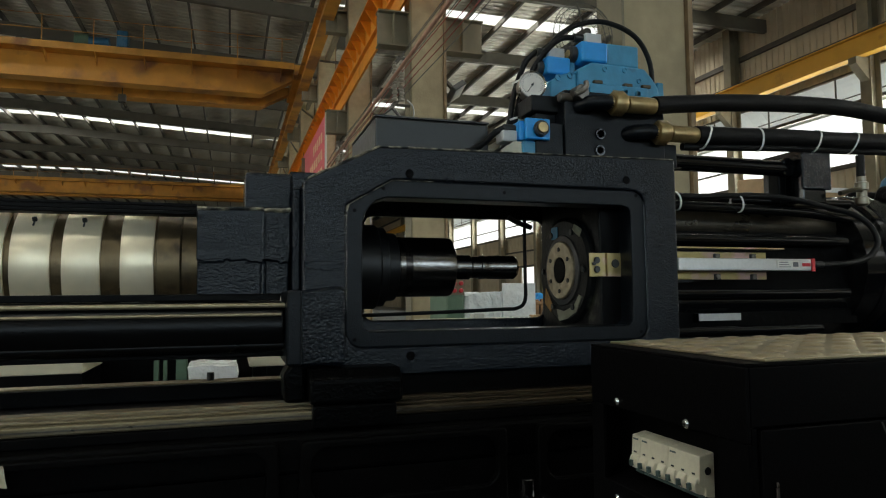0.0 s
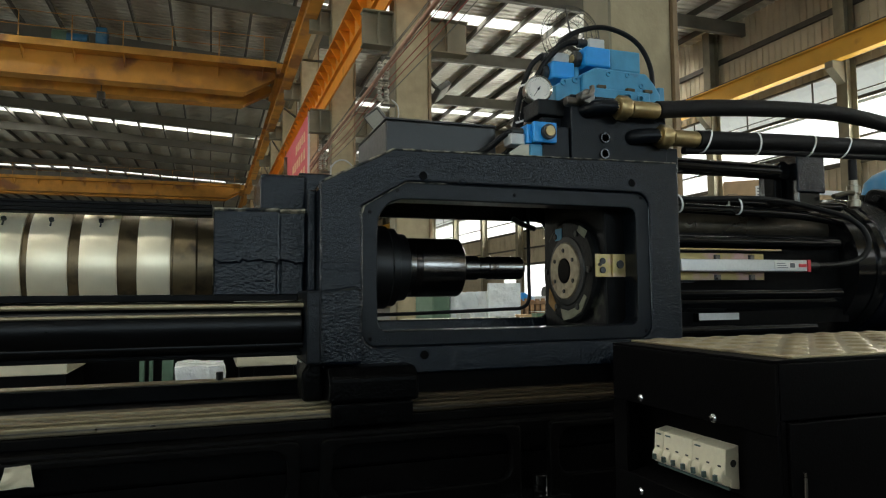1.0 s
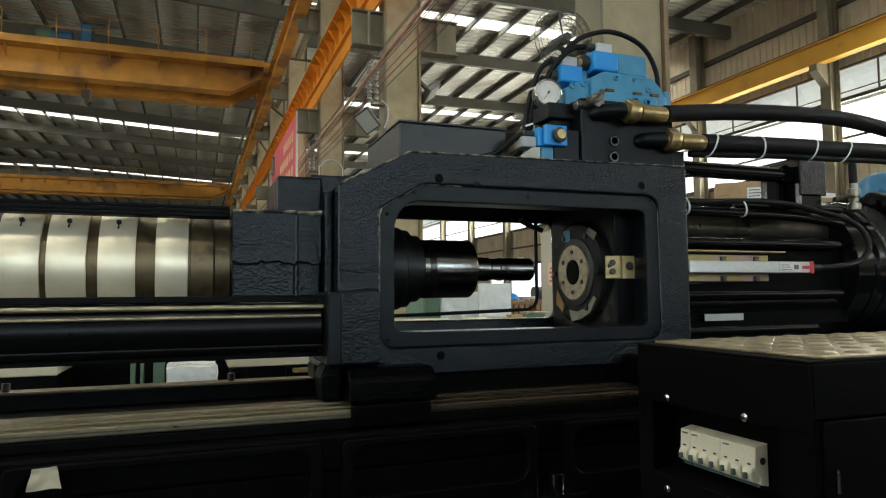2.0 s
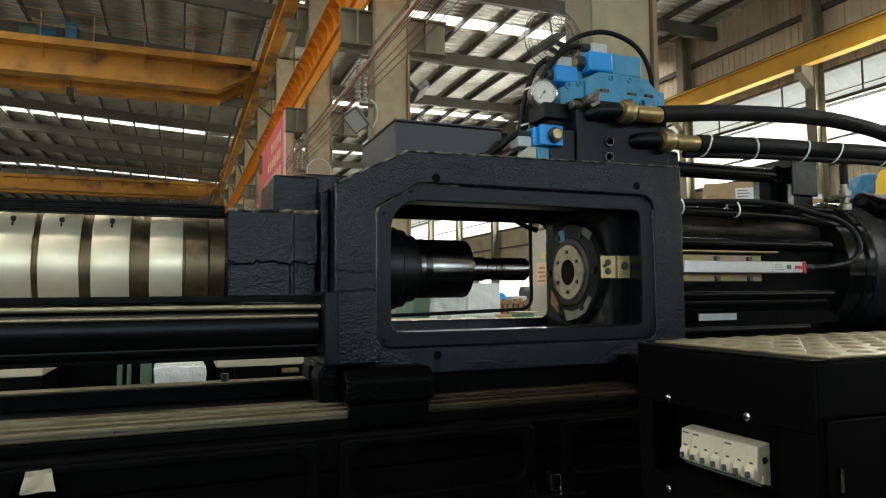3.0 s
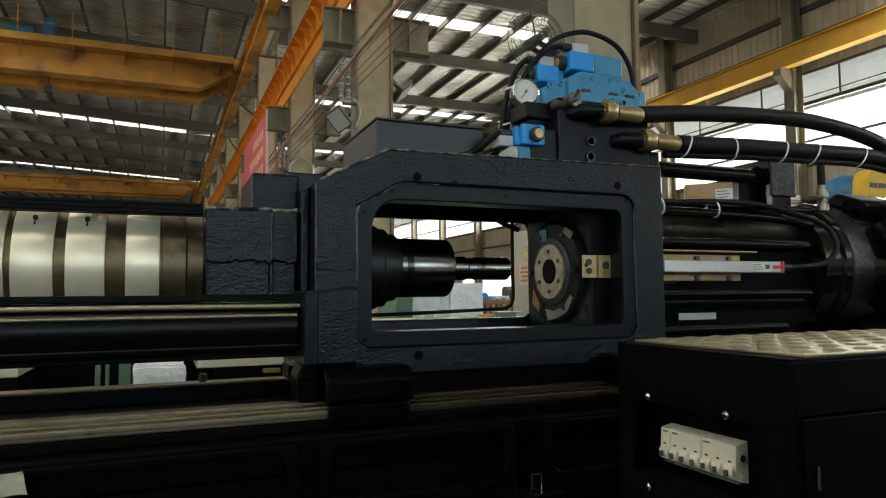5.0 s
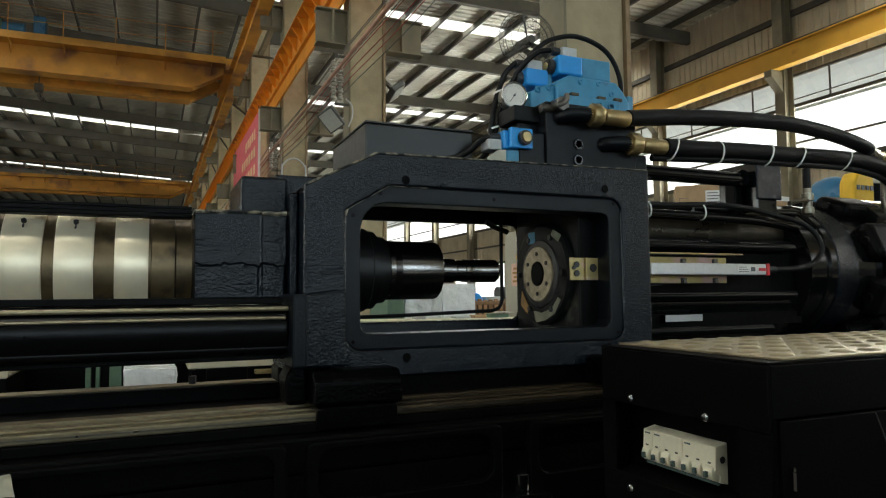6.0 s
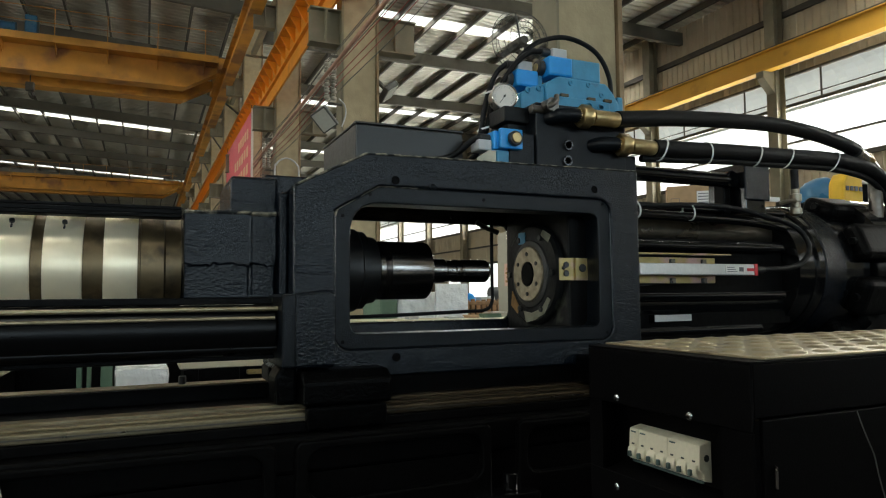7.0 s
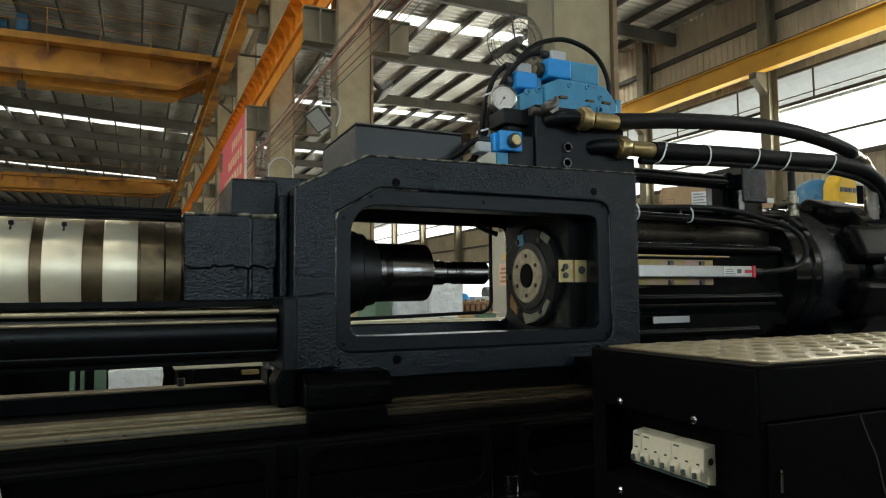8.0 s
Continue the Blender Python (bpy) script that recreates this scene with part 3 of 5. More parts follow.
for k in (0, 1, 2, 3):
    y = 3.70 + 7.14 * k
    ins = thing("insulator_rack", (2.7, y, 5.1), "rack of grey porcelain insulators on a column", "insulator rack", "insulator racks")
    for dx in (0, 0.13):
        for j in range(6):
            part("insulator", bm_turned("z", (2.56 + dx, y - 0.06, 0), [(5.10 + 0.125 * j, 0.025), (5.12 + 0.125 * j, 0.056), (5.15 + 0.125 * j, 0.056), (5.165 + 0.125 * j, 0.03), (5.19 + 0.125 * j, 0.05), (5.215 + 0.125 * j, 0.025)], 12), PORCELAIN, ins)
    part("strap", bm_box(2.60, ROW_X - 0.031, y - 0.005, y + 0.02, 5.02, 5.07), RAFTER, ins)
    part("strap", bm_box(2.60, ROW_X - 0.031, y - 0.005, y + 0.02, 5.93, 5.98), RAFTER, ins)


def floodlight(at, turn, label):
    ob = thing("floodlight", at, label, "floodlight", "floodlights")
    body = part("housing", bm_box(-0.17, 0.17, -0.06, 0.06, -0.21, 0.21, 0.02), DARKGREY, ob)
    glass = part("glass", bm_box(-0.14, 0.14, -0.066, -0.0605, -0.18, 0.18), LAMPGLASS, ob)
    arm = part("bracket", bm_box(-0.03, 0.03, 0.061, 0.35, -0.03, 0.03), RAFTER, ob)
    for p in (body, glass, arm):
        p.matrix_parent_inverse = Matrix.Identity(4)
    ob.matrix_world = Matrix.Translation(at) @ turn
    return ob


floodlight((2.50, 10.7, 4.70), Matrix.Rotation(radians(-36), 4, 'Y') @ Matrix.Rotation(radians(-38), 4, 'Z') @ Matrix.Rotation(radians(12), 4, 'X'), "grey floodlight on a column, tilted down")
floodlight((3.80, 10.9, 5.42), Matrix.Rotation(radians(20), 4, 'Z') @ Matrix.Rotation(radians(-35), 4, 'Y') @ Matrix.Rotation(radians(62), 4, 'X'), "grey floodlight on a bracket beside a column")
tagged(part("conduit_loop", bm_tube([(2.86, 17.95, 3.0), (2.86, 17.95, 5.0), (2.90, 17.95, 5.22), (3.02, 17.95, 5.36), (3.2, 17.95, 5.42), (3.38, 17.95, 5.36), (3.5, 17.95, 5.22), (3.54, 17.95, 5.0), (3.54, 17.95, 3.0)], 0.024, 8), GREYPLASTIC), "white conduit bent over a column", "conduit")
tagged(part("hanging_flex", bm_tube([(2.80, 10.82, 5.15), (2.90, 10.8, 5.05), (2.93, 10.8, 4.9), (2.90, 10.8, 4.75), (2.85, 10.8, 4.62)], 0.013, 8), GREYPLASTIC), "pale flexible conduit on a column", "conduit")

board = thing("banner_sign", (2.42, 22.4, 6.0), "red hanging banner with gold writing that cannot be read", "sign")
part("panel", bm_box(2.40, 2.44, 19.35, 26.2, 5.0, 7.1, 0.01), SIGNRED, board)
part("edge", bm_box(2.385, 2.45, 19.29, 19.345, 4.95, 7.15), PAPER, board)
for j, (z, w) in enumerate(((6.55, 2.6), (6.0, 3.6), (5.45, 4.6))):
    n = 5 + j
    for k in range(n):
        y = 20.0 + k * (w / n) + 0.05
        part("writing_bar", bm_box(2.388, 2.399, y, y + w / n * 0.6, z - 0.16 + 0.03 * (k % 2), z + 0.16), GOLD, board)
for y in (19.5, 26.0):
    part("hanger", bm_box(2.41, 2.43, y, y + 0.03, 7.1005, 7.299), RAFTER, board)

fan = thing("wall_fan", (2.75, 3.8, 3.8), "large caged industrial fan on a column", "fan")
FC = Vector((2.50, 3.72, 3.66))
rings = []
for r, d in ((0.28, 0), (0.25, -0.05), (0.205, -0.075), (0.15, -0.088), (0.095, -0.1), (0.25, 0.05), (0.19, 0.088)):
    rings.append(bm_tube([FC + Vector((r * math.cos(a), d, r * math.sin(a))) for a in (2 * math.pi * k / 28 for k in range(29))], 0.0026, 5, 1, False))
for k in range(28):
    a = 2 * math.pi * k / 28
    c, q = math.cos(a), math.sin(a)
    rings.append(bm_tube([FC + Vector((0.05 * c, -0.1, 0.05 * q)), FC + Vector((0.19 * c, -0.08, 0.19 * q)), FC + Vector((0.28 * c, 0, 0.28 * q)), FC + Vector((0.19 * c, 0.088, 0.19 * q))], 0.0015, 4, 2))
part("cage", merge(*rings), DARKGREY, fan)["kind"] = "stuff"
for k in range(3):
    a = radians(120 * k + 20)
    blade = bm_prism([(0.03, -0.02), (0.24, -0.05), (0.25, 0.02), (0.04, 0.018)], "y", -0.006, 0.006)
    bmesh.ops.transform(blade, matrix=Matrix.Translation(FC) @ Matrix.Rotation(a, 4, 'Y') @ Matrix.Rotation(0.9, 4, 'X'), verts=blade.verts[:])
    part("blade", blade, DARKGREY, fan)
part("motor", bm_turned("y", FC, [(-0.075, 0.035), (0.0, 0.045), (0.14, 0.05), (0.15, 0.035)], 20), RAFTER, fan)
part("arm", bm_tube([FC + Vector((0.0, 0.14, 0)), FC + Vector((0.2, 0.16, -0.05)), (2.868, 3.9, 3.75)], 0.025, 8), RAFTER, fan)

# ---- the injection machine ----
AY, AZ = 0.19, 1.537          # the screw's axis
FRONT, REAR = 0.0, 0.38       # the housing's faces

bed = thing("machine_bed", (0, 0.2, 0), "long black painted machine bed with recessed panels and slide rails", "machine bed")
part("top_slab", bm_box(-3.2, 3.4, -0.085, 0.47, 1.2, 1.258, 0.006), BEDPAINT, bed)
part("side_beam", bm_box(-3.2, 3.4, -0.085, -0.02, 0.15, 1.199), BEDPAINT, bed)
part("side_beam", bm_box(-3.2, 3.4, 0.40, 0.46, 0.15, 1.199), BEDPAINT, bed)
part("core", bm_box(-3.2, 3.4, 0.0, 0.38, 0.15, 1.199), BEDPAINT, bed)
for x0, x1 in ((-1.62, -0.70), (-0.67, -0.235), (-0.205, 0.145), (0.2, 0.75), (0.8, 1.5)):
    part("panel_frame", bm_band(rounded(x0, x1, 1.10, 1.252, 0.012), rounded(x0 + 0.02, x1 - 0.02, 1.158, 1.238, 0.025), "y", -0.102, -0.0855, 0.004), BEDPAINT, bed)
    part("lower_panel", bm_band(rounded(x0, x1, 0.5, 1.098, 0.012), rounded(x0 + 0.02, x1 - 0.02, 0.6, 1.07, 0.03), "y", -0.102, -0.0855, 0.004), BEDPAINT, bed)
part("foot", bm_box(-3.2, 3.4, -0.14, 0.5, 0.0, 0.15), BEDPAINT, bed)
part("adjuster", merge(bm_box(0.10, 0.21, -0.16, -0.103, 1.10, 1.142, 0.004), bm_rod("z", (0.165, -0.13, 0), 0.013, 1.1425, 1.172, 16)), GLOSS, bed)
part("rail_base", bm_box(-3.0, 0.62, -0.055, 0.05, 1.2585, 1.2745, 0.002), BEDPAINT, bed)
# shade under the carriage is put into the right part's darker colour
for x0, x1, mat in ((-3.0, -0.14, STEEL), (-0.139, 0.62, RAILSHADE_SCREW)):
    part("slide_rail", bm_box(x0, x1, -0.05, 0.045, 1.275, 1.290, 0.003), mat, bed, "ground bare steel slide rail")
    part("slide_rail_ridge", bm_box(x0, x1, -0.034, -0.01, 1.2905, 1.294, 0.001), mat, bed)
    part("slide_rail_ridge", bm_box(x0, x1, -0.002, 0.03, 1.2905, 1.298, 0.002), mat, bed)
part("rail_groove", bm_box(-3.0, 0.62, -0.0512, -0.0502, 1.281, 1.2835), DARKSTEEL, bed)
part("rail_base", bm_box(-3.0, 0.62, 0.372, 0.46, 1.2585, 1.2905, 0.002), BEDPAINT, bed)
part("slide_rail", bm_box(-3.0, 0.62, 0.382, 0.43, 1.291, 1.2945, 0.001), STEEL, bed, "ground bare steel slide rail")
for x in (-0.35, -0.78):
    part("stop_screw", bm_rod("z", (x, 0.40, 0), 0.008, 1.295, 1.312, 14), BLACKPLASTIC, bed)

hs = thing("injection_housing", (0.19, 0.19, 1.29), "black painted cast iron injection housing with a large window opening", "injection unit")
outer = [(0.575, 1.757), (-0.056, 1.748), (-0.19, 1.681), (-0.19, 1.335), (0.575, 1.335)]
OPEN = rounded(-0.086, 0.469, 1.413, 1.656, 0.018, 6, (0.05, 0.055, 1))
RING = rounded(-0.116, 0.5, 1.385, 1.688, 0.03, 5, (0.085, 0.05))


def spread(pts, near):
    """Walk an outline so that it pairs corner by corner with another."""
    c = (0.19, 1.54)
    out = []
    for u, v in near:
        a = Vector((u - c[0], v - c[1])).normalized()
        best = None
        for (p, q), (r, s) in zip(pts, pts[1:] + pts[:1]):
            d = Vector((r - p, s - q))
            den = a.x * d.y - a.y * d.x
            if abs(den) < 1e-9:
                continue
            t = ((p - c[0]) * d.y - (q - c[1]) * d.x) / den
            w = ((p - c[0]) * a.y - (q - c[1]) * a.x) / den
            if t > 0 and -1e-6 <= w <= 1 + 1e-6:
                best = t if best is None else min(best, t)
        out.append((c[0] + a.x * best, c[1] + a.y * best))
    return out


def dense(pts, step=0.02):
    out = []
    for (p, q), (r, s) in zip(pts, pts[1:] + pts[:1]):
        n = max(1, int(math.hypot(r - p, s - q) / step))
        out += [(p + (r - p) * k / n, q + (s - q) * k / n) for k in range(n)]
    return out


def cast_frame(o, i, y0, y1):
    o2 = dense(o)
    return bm_band(o2, spread(i, o2), "y", y0, y1, 0.004)


part("front_frame", cast_frame(outer, RING, 0.0, 0.05), CAST, hs, "rough cast black painted frame")
part("window_flange", bm_band(dense(RING), spread(OPEN, dense(RING)), "y", 0.006, 0.06, 0.0025), SMOOTH, hs, "smooth machined black flange round the opening")
part("rear_frame", cast_frame([(0.575, 1.755), (-0.188, 1.755), (-0.188, 1.337), (0.575, 1.337)], rounded(-0.02, 0.43, 1.421, 1.66, 0.02), 0.33, 0.343), CAST, hs)
part("top_wall", bm_prism([(-0.054, 1.747), (0.573, 1.756), (0.573, 1.70), (-0.05, 1.69)], "y", 0.051, 0.329), CAST, hs)
part("sloped_wall", bm_prism([(-0.055, 1.747), (-0.05, 1.69), (-0.15, 1.64), (-0.189, 1.68)], "y", 0.051, 0.329), CAST, hs)
part("bottom_wall", bm_box(-0.188, 0.573, 0.051, 0.329, 1.337, 1.385), CAST, hs)
part("left_wall", bm_box(-0.188, -0.11, 0.051, 0.329, 1.386, 1.66), CAST, hs)
part("right_wall", bm_box(0.515, 0.573, 0.051, 0.329, 1.386, 1.699), CAST, hs)
# bare, worn paint along the edges of the casting, uneven as if chipped
edge_rng = random.Random(11)


def ragged(pts, wander, step=0.007):
    out = []
    for a, b in zip(pts, pts[1:]):
        a, b = Vector(a), Vector(b)
        n = max(2, int((b - a).length / step))
        for k in range(n):
            out.append(tuple(a.lerp(b, k / n) + Vector([edge_rng.uniform(-wander, wander) for _ in range(3)])))
    return out + [tuple(pts[-1])]


# worn edges are bare; bead lines carry glints in their lighter colour
for pts, r, mat in (([(-0.189, 0.002, 1.681), (-0.056, 0.002, 1.7475)], 0.0024, WORN), ([(-0.056, 0.002, 1.7475), (0.14, 0.002, 1.7503)], 0.0022, WORN),
                    ([(0.14, 0.002, 1.7503), (0.57, 0.002, 1.7565)], 0.0016, WORN), ([(-0.1895, 0.002, 1.44), (-0.1895, 0.002, 1.681)], 0.0022, BEADGLINT),
                    ([(-0.116, 0.0045, 1.45), (-0.116, 0.0045, 1.63)], 0.0026, BEADGLINT), ([(-0.116, 0.0045, 1.628), (-0.112, 0.0045, 1.641)], 0.0032, WORN),
                    ([(-0.114, 0.0045, 1.64), (-0.031, 0.0045, 1.688), (0.05, 0.0045, 1.6885)], 0.0018, WORN), ([(0.05, 0.0045, 1.6885), (0.47, 0.0045, 1.689)], 0.0012, BEADGLINT),
                    ([(0.499, 0.0045, 1.66), (0.501, 0.0045, 1.4)], 0.0016, BEADGLINT)):
    part("worn_edge" if mat is WORN else "paint_bead", bm_tube(ragged(pts, 0.0004), r, 6, 1, False), mat, hs, "bare worn paint edge" if mat is WORN else "")


def ragged_block(x0, x1, y0, y1, z0, z1, low=0.004, bevel=0.003):
    """A block whose lower edge is uneven, like poured and ground filler."""
    n = max(4, int((x1 - x0) / 0.006))
    pts = [(x0 + (x1 - x0) * k / n, z0 + edge_rng.uniform(-low, low)) for k in range(n + 1)] + [(x1, z1), (x0, z1)]
    bm = bm_prism(pts, "y", y0, y1)
    sharp = [e for e in bm.edges if e.calc_face_angle(0) > 0.5 and abs(e.verts[0].co.y - e.verts[1].co.y) < 1e-6 and e.verts[0].co.y < (y0 + y1) / 2]
    bmesh.ops.bevel(bm, geom=sharp, offset=bevel, segments=2, affect='EDGES', profile=0.5, clamp_overlap=True)
    return bm


part("filler_lip", ragged_block(-0.187, -0.119, -0.0035, 0.001, 1.524, 1.538, 0.003, 0.001), CAST, hs)
# holes are small black discs, their inner dark put into the colour
for x, z, r in ((0.0, 1.70, 0.0065), (0.456, 1.708, 0.0065), (0.0, 1.369, 0.0065), (0.457, 1.37, 0.0065)):
    part("bolt_hole", bm_turned("y", (x, 0, z), [(-0.0015, r + 0.0015), (-0.0018, r), (-0.0004, r - 0.001), (-0.0002, 0.001)], 20), BOXPAINT, hs)
for x, z in ((-0.10, 1.63), (-0.048, 1.672), (0.19, 1.673), (0.482, 1.678), (-0.1, 1.40), (0.486, 1.40)):
    part("screw_hole", bm_rod("y", (x, 0.004, z), 0.0035, 0.0012, 0.004, 14), BOXPAINT, hs)
# slide shoes and the lower skirt
part("lower_skirt", bm_box(-0.10, 0.44, 0.015, 0.34, 1.30, 1.334), BEDPAINT, hs)
for x0, x1 in ((-0.185, -0.03), (0.40, 0.575)):
    part("slide_shoe", bm_prism([(-0.066, 1.3), (-0.066, 1.34), (-0.045, 1.357), (0.10, 1.357), (0.10, 1.3)], "x", x0, x1, 0.006), CASTDARK, hs)
    part("shoe_keeper", bm_box(x0 + 0.004, x1 - 0.012, -0.0715, -0.0525, 1.262, 1.2995, 0.004), CASTDARK, hs)
    part("slide_shoe", bm_box(x0, x1, 0.29, 0.38, 1.2995, 1.333, 0.005), BEDPAINT, hs)
part("wiper_block", bm_prism([(-0.222, 1.299), (-0.225, 1.345), (-0.212, 1.365), (-0.187, 1.372), (-0.187, 1.299)], "y", -0.02, 0.05, 0.006), CASTDARK, hs)
# mounts towards the barrel
for x0, x1, y in ((-0.368, -0.2545, 0.064), (-0.2537, -0.205, 0.082)):
    part("barrel_mount", bm_box(x0 + 0.001, x1 - 0.001, y + 0.006, 0.34, 1.478, 1.56, 0.005), CAST, hs)
    part("mount_facing", ragged_block(x0, x1, y, 0.34, 1.540, 1.634), CAST, hs)
part("paint_bead", bm_tube(ragged([(-0.2548, 0.0655, 1.63), (-0.2548, 0.0655, 1.545)], 0.0006), 0.0034, 7, 1, False), BEADGLINT, hs)
part("paint_bead", bm_tube(ragged([(-0.2548, 0.0705, 1.538), (-0.2548, 0.0705, 1.482)], 0.0012), 0.0034, 7, 1, False), BEADGLINT, hs)
part("neck", bm_box(-0.2048, -0.1885, 0.06, 0.34, 1.36, 1.675, 0.004), CAST, hs)
part("worn_edge", bm_tube(ragged([(-0.367, 0.064, 1.633), (-0.254, 0.066, 1.635)], 0.0009), 0.0036, 6, 1, False), WORN, hs)
part("worn_edge", bm_tube(ragged([(-0.252, 0.084, 1.635), (-0.206, 0.084, 1.637)], 0.0013), 0.0048, 6, 1, False), WORN, hs)
part("upper_mount", bm_box(-0.287, -0.2005, 0.10, 0.30, 1.637, 1.708, 0.006), CAST, hs)
part("rod_lug", bm_prism([(-0.205, 1.486), (-0.135, 1.495), (-0.122, 1.49), (-0.122, 1.36), (-0.205, 1.36)], "y", -0.035, -0.001, 0.006), CAST, hs)
part("rod_plate", bm_box(-0.2235, -0.1995, -0.075, 0.06, 1.366, 1.487, 0.004), SMOOTH, hs)

AZ = 1.531
# the bearing plate inside the opening, seen from the screw's side
part("bearing_plate", bm_box(0.424, 0.514, 0.055, 0.329, 1.387, 1.698, 0.004), PRIMER, hs, "dark grey bearing plate with bare patches")
part("bearing_flange", bm_turned("x", (0, AY, AZ), [(0.408, 0.112), (0.413, 0.12), (0.4238, 0.12)], 56), PRIMER, hs)
part("seal_ring", bm_turned("x", (0, AY, AZ), [(0.4035, 0.068), (0.405, 0.078), (0.4078, 0.08)], 56), BLACKPLASTIC, hs)
part("machined_ring", bm_turned("x", (0, AY, AZ), [(0.4032, 0.028), (0.399, 0.03), (0.399, 0.063), (0.4015, 0.066), (0.4033, 0.066)], 56), DISCMETAL, hs, "machined steel ring")
# solid black disc stands for the dark inside of the bore
part("bore", bm_rod("x", (0, AY, AZ), 0.0285, 0.3985, 0.4034, 32), BOXPAINT, hs)
for k in range(6):
    a = radians(60 * k + 30)
    part("ring_bolt", bm_rod("x", (0, AY + 0.047 * math.cos(a), AZ + 0.047 * math.sin(a)), 0.005, 0.3965, 0.399, 12), BLACKPLASTIC, hs)
for a in (0, 60, 120, 180, 240, 300):
    part("flange_bolt", bm_rod("x", (0, AY + 0.095 * math.cos(radians(a)), AZ + 0.095 * math.sin(radians(a))), 0.007, 0.4025, 0.4078, 12), BLACKPLASTIC, hs)
part("filler_patch", bm_prism([(AY - 0.075, AZ - 0.055), (AY - 0.05, AZ - 0.08), (AY - 0.005, AZ - 0.092), (AY + 0.03, AZ - 0.088), (AY + 0.02, AZ - 0.115), (AY - 0.02, AZ - 0.108), (AY - 0.06, AZ - 0.092), (AY - 0.085, AZ - 0.06)], "x", 0.4058, 0.4078), CREAMPATCH, hs)
part("grease_patch", bm_prism([(AY + 0.055, AZ - 0.075), (AY + 0.085, AZ - 0.04), (AY + 0.09, AZ - 0.075), (AY + 0.06, AZ - 0.095)], "x", 0.406, 0.4078), RUST, hs)
part("filler_patch", bm_prism([(AY - 0.05, AZ + 0.088), (AY - 0.08, AZ + 0.07), (AY - 0.092, AZ + 0.085), (AY - 0.06, AZ + 0.1)], "x", 0.406, 0.4078), CREAMPATCH, hs)
part("blue_tag", bm_box(0.4055, 0.4072, 0.209, 0.239, 1.604, 1.632), BLUE, hs)
part("catch_plate", bm_box(0.396, 0.434, 0.049, 0.052, 1.513, 1.562, 0.0008), ZINCY, hs, "yellow zinc catch plate")
part("catch_plate", bm_box(0.4362, 0.476, 0.0485, 0.0515, 1.513, 1.562, 0.0008), ZINCY, hs)
part("catch_rib", bm_box(0.4342, 0.436, 0.043, 0.0538, 1.513, 1.562), ZINCY, hs)
for x, z, w in ((0.412, 1.547, 0.007), (0.412, 1.528, 0.007), (0.455, 1.54, 0.009), (0.405, 1.54, 0.004)):
    part("catch_screw", bm_rod("y", (x, 0.0485, z), w, -0.004, 0.0, 12), BLACKPLASTIC, hs)
# thin black sheet stands for the dark recess before the bearing plate
part("side_cover", bm_box(0.4262, 0.5135, 0.0522, 0.0546, 1.39, 1.695), BEDPAINT, hs)

AZ = 1.537
# screw shaft and coupling inside the window
shaft = thing("screw_shaft", (0.1, AY, AZ), "dark machined steel plasticising screw shaft with a stepped end", "shaft")
part("coupling", bm_turned("x", (0, AY, AZ), [(-0.1095, 0.08), (-0.10, 0.087), (-0.03, 0.087), (-0.026, 0.082), (-0.012, 0.082), (-0.009, 0.072), (0.012, 0.07), (0.0135, 0.066)], 48), COUPLING, shaft)
part("collar", bm_turned("x", (0, AY, AZ), [(0.014, 0.056), (0.016, 0.0625), (0.026, 0.063), (0.0275, 0.061), (0.029, 0.063), (0.0315, 0.061), (0.033, 0.063), (0.0355, 0.061), (0.037, 0.063), (0.0395, 0.061), (0.041, 0.063), (0.13, 0.063), (0.134, 0.0615), (0.1365, 0.0575), (0.137, 0.05)], 48), SHAFTSTEEL, shaft)
part("spline", bm_turned("x", (0, AY, AZ), [(0.1375, 0.025), (0.14, 0.027), (0.18, 0.027), (0.184, 0.024), (0.203, 0.024), (0.205, 0.026), (0.215, 0.0262), (0.218, 0.0245), (0.222, 0.0245), (0.224, 0.026), (0.284, 0.026), (0.29, 0.021)], 40), SHAFTSTEEL, shaft)
lube = thing("lubrication_pipe", (0.2, 0.3, 1.45), "thin bent black lubrication pipe inside the opening", "pipe")
part("pipe", bm_tube([(-0.12, 0.318, 1.432), (0.1, 0.318, 1.436), (0.30, 0.318, 1.442), (0.352, 0.318, 1.445), (0.372, 0.318, 1.465), (0.373, 0.318, 1.52), (0.373, 0.318, 1.62), (0.374, 0.318, 1.70)], 0.0045, 10, 6), RUBBER, lube)
part("union", bm_tube([(0.33, 0.318, 1.665), (0.355, 0.316, 1.652), (0.39, 0.314, 1.64)], 0.0065, 10, 3), BLACKPLASTIC, lube)

# barrel with heater bands
R, BY = 0.108, 0.213
barrel = thing("heated_barrel", (-1.2, BY, AZ), "steel plasticising barrel with bright heater bands", "barrel")
part("barrel_tube", bm_turned("x", (0, BY, AZ), [(-3.0, R - 0.006), (-0.40, R - 0.006), (-0.395, R - 0.012), (-0.3685, R - 0.012)], 56), BARREL, barrel)
part("end_collar", bm_turned("x", (0, BY, AZ), [(-0.437, R - 0.0055), (-0.436, R - 0.003), (-0.398, R - 0.003), (-0.397, R - 0.0055)], 56), BARREL, barrel)
edges = [(-0.495, -0.441), (-0.586, -0.527), (-0.664, -0.604), (-0.737, -0.674)] + [(-0.82 - 0.083 * k, -0.757 - 0.083 * k) for k in range(26)]
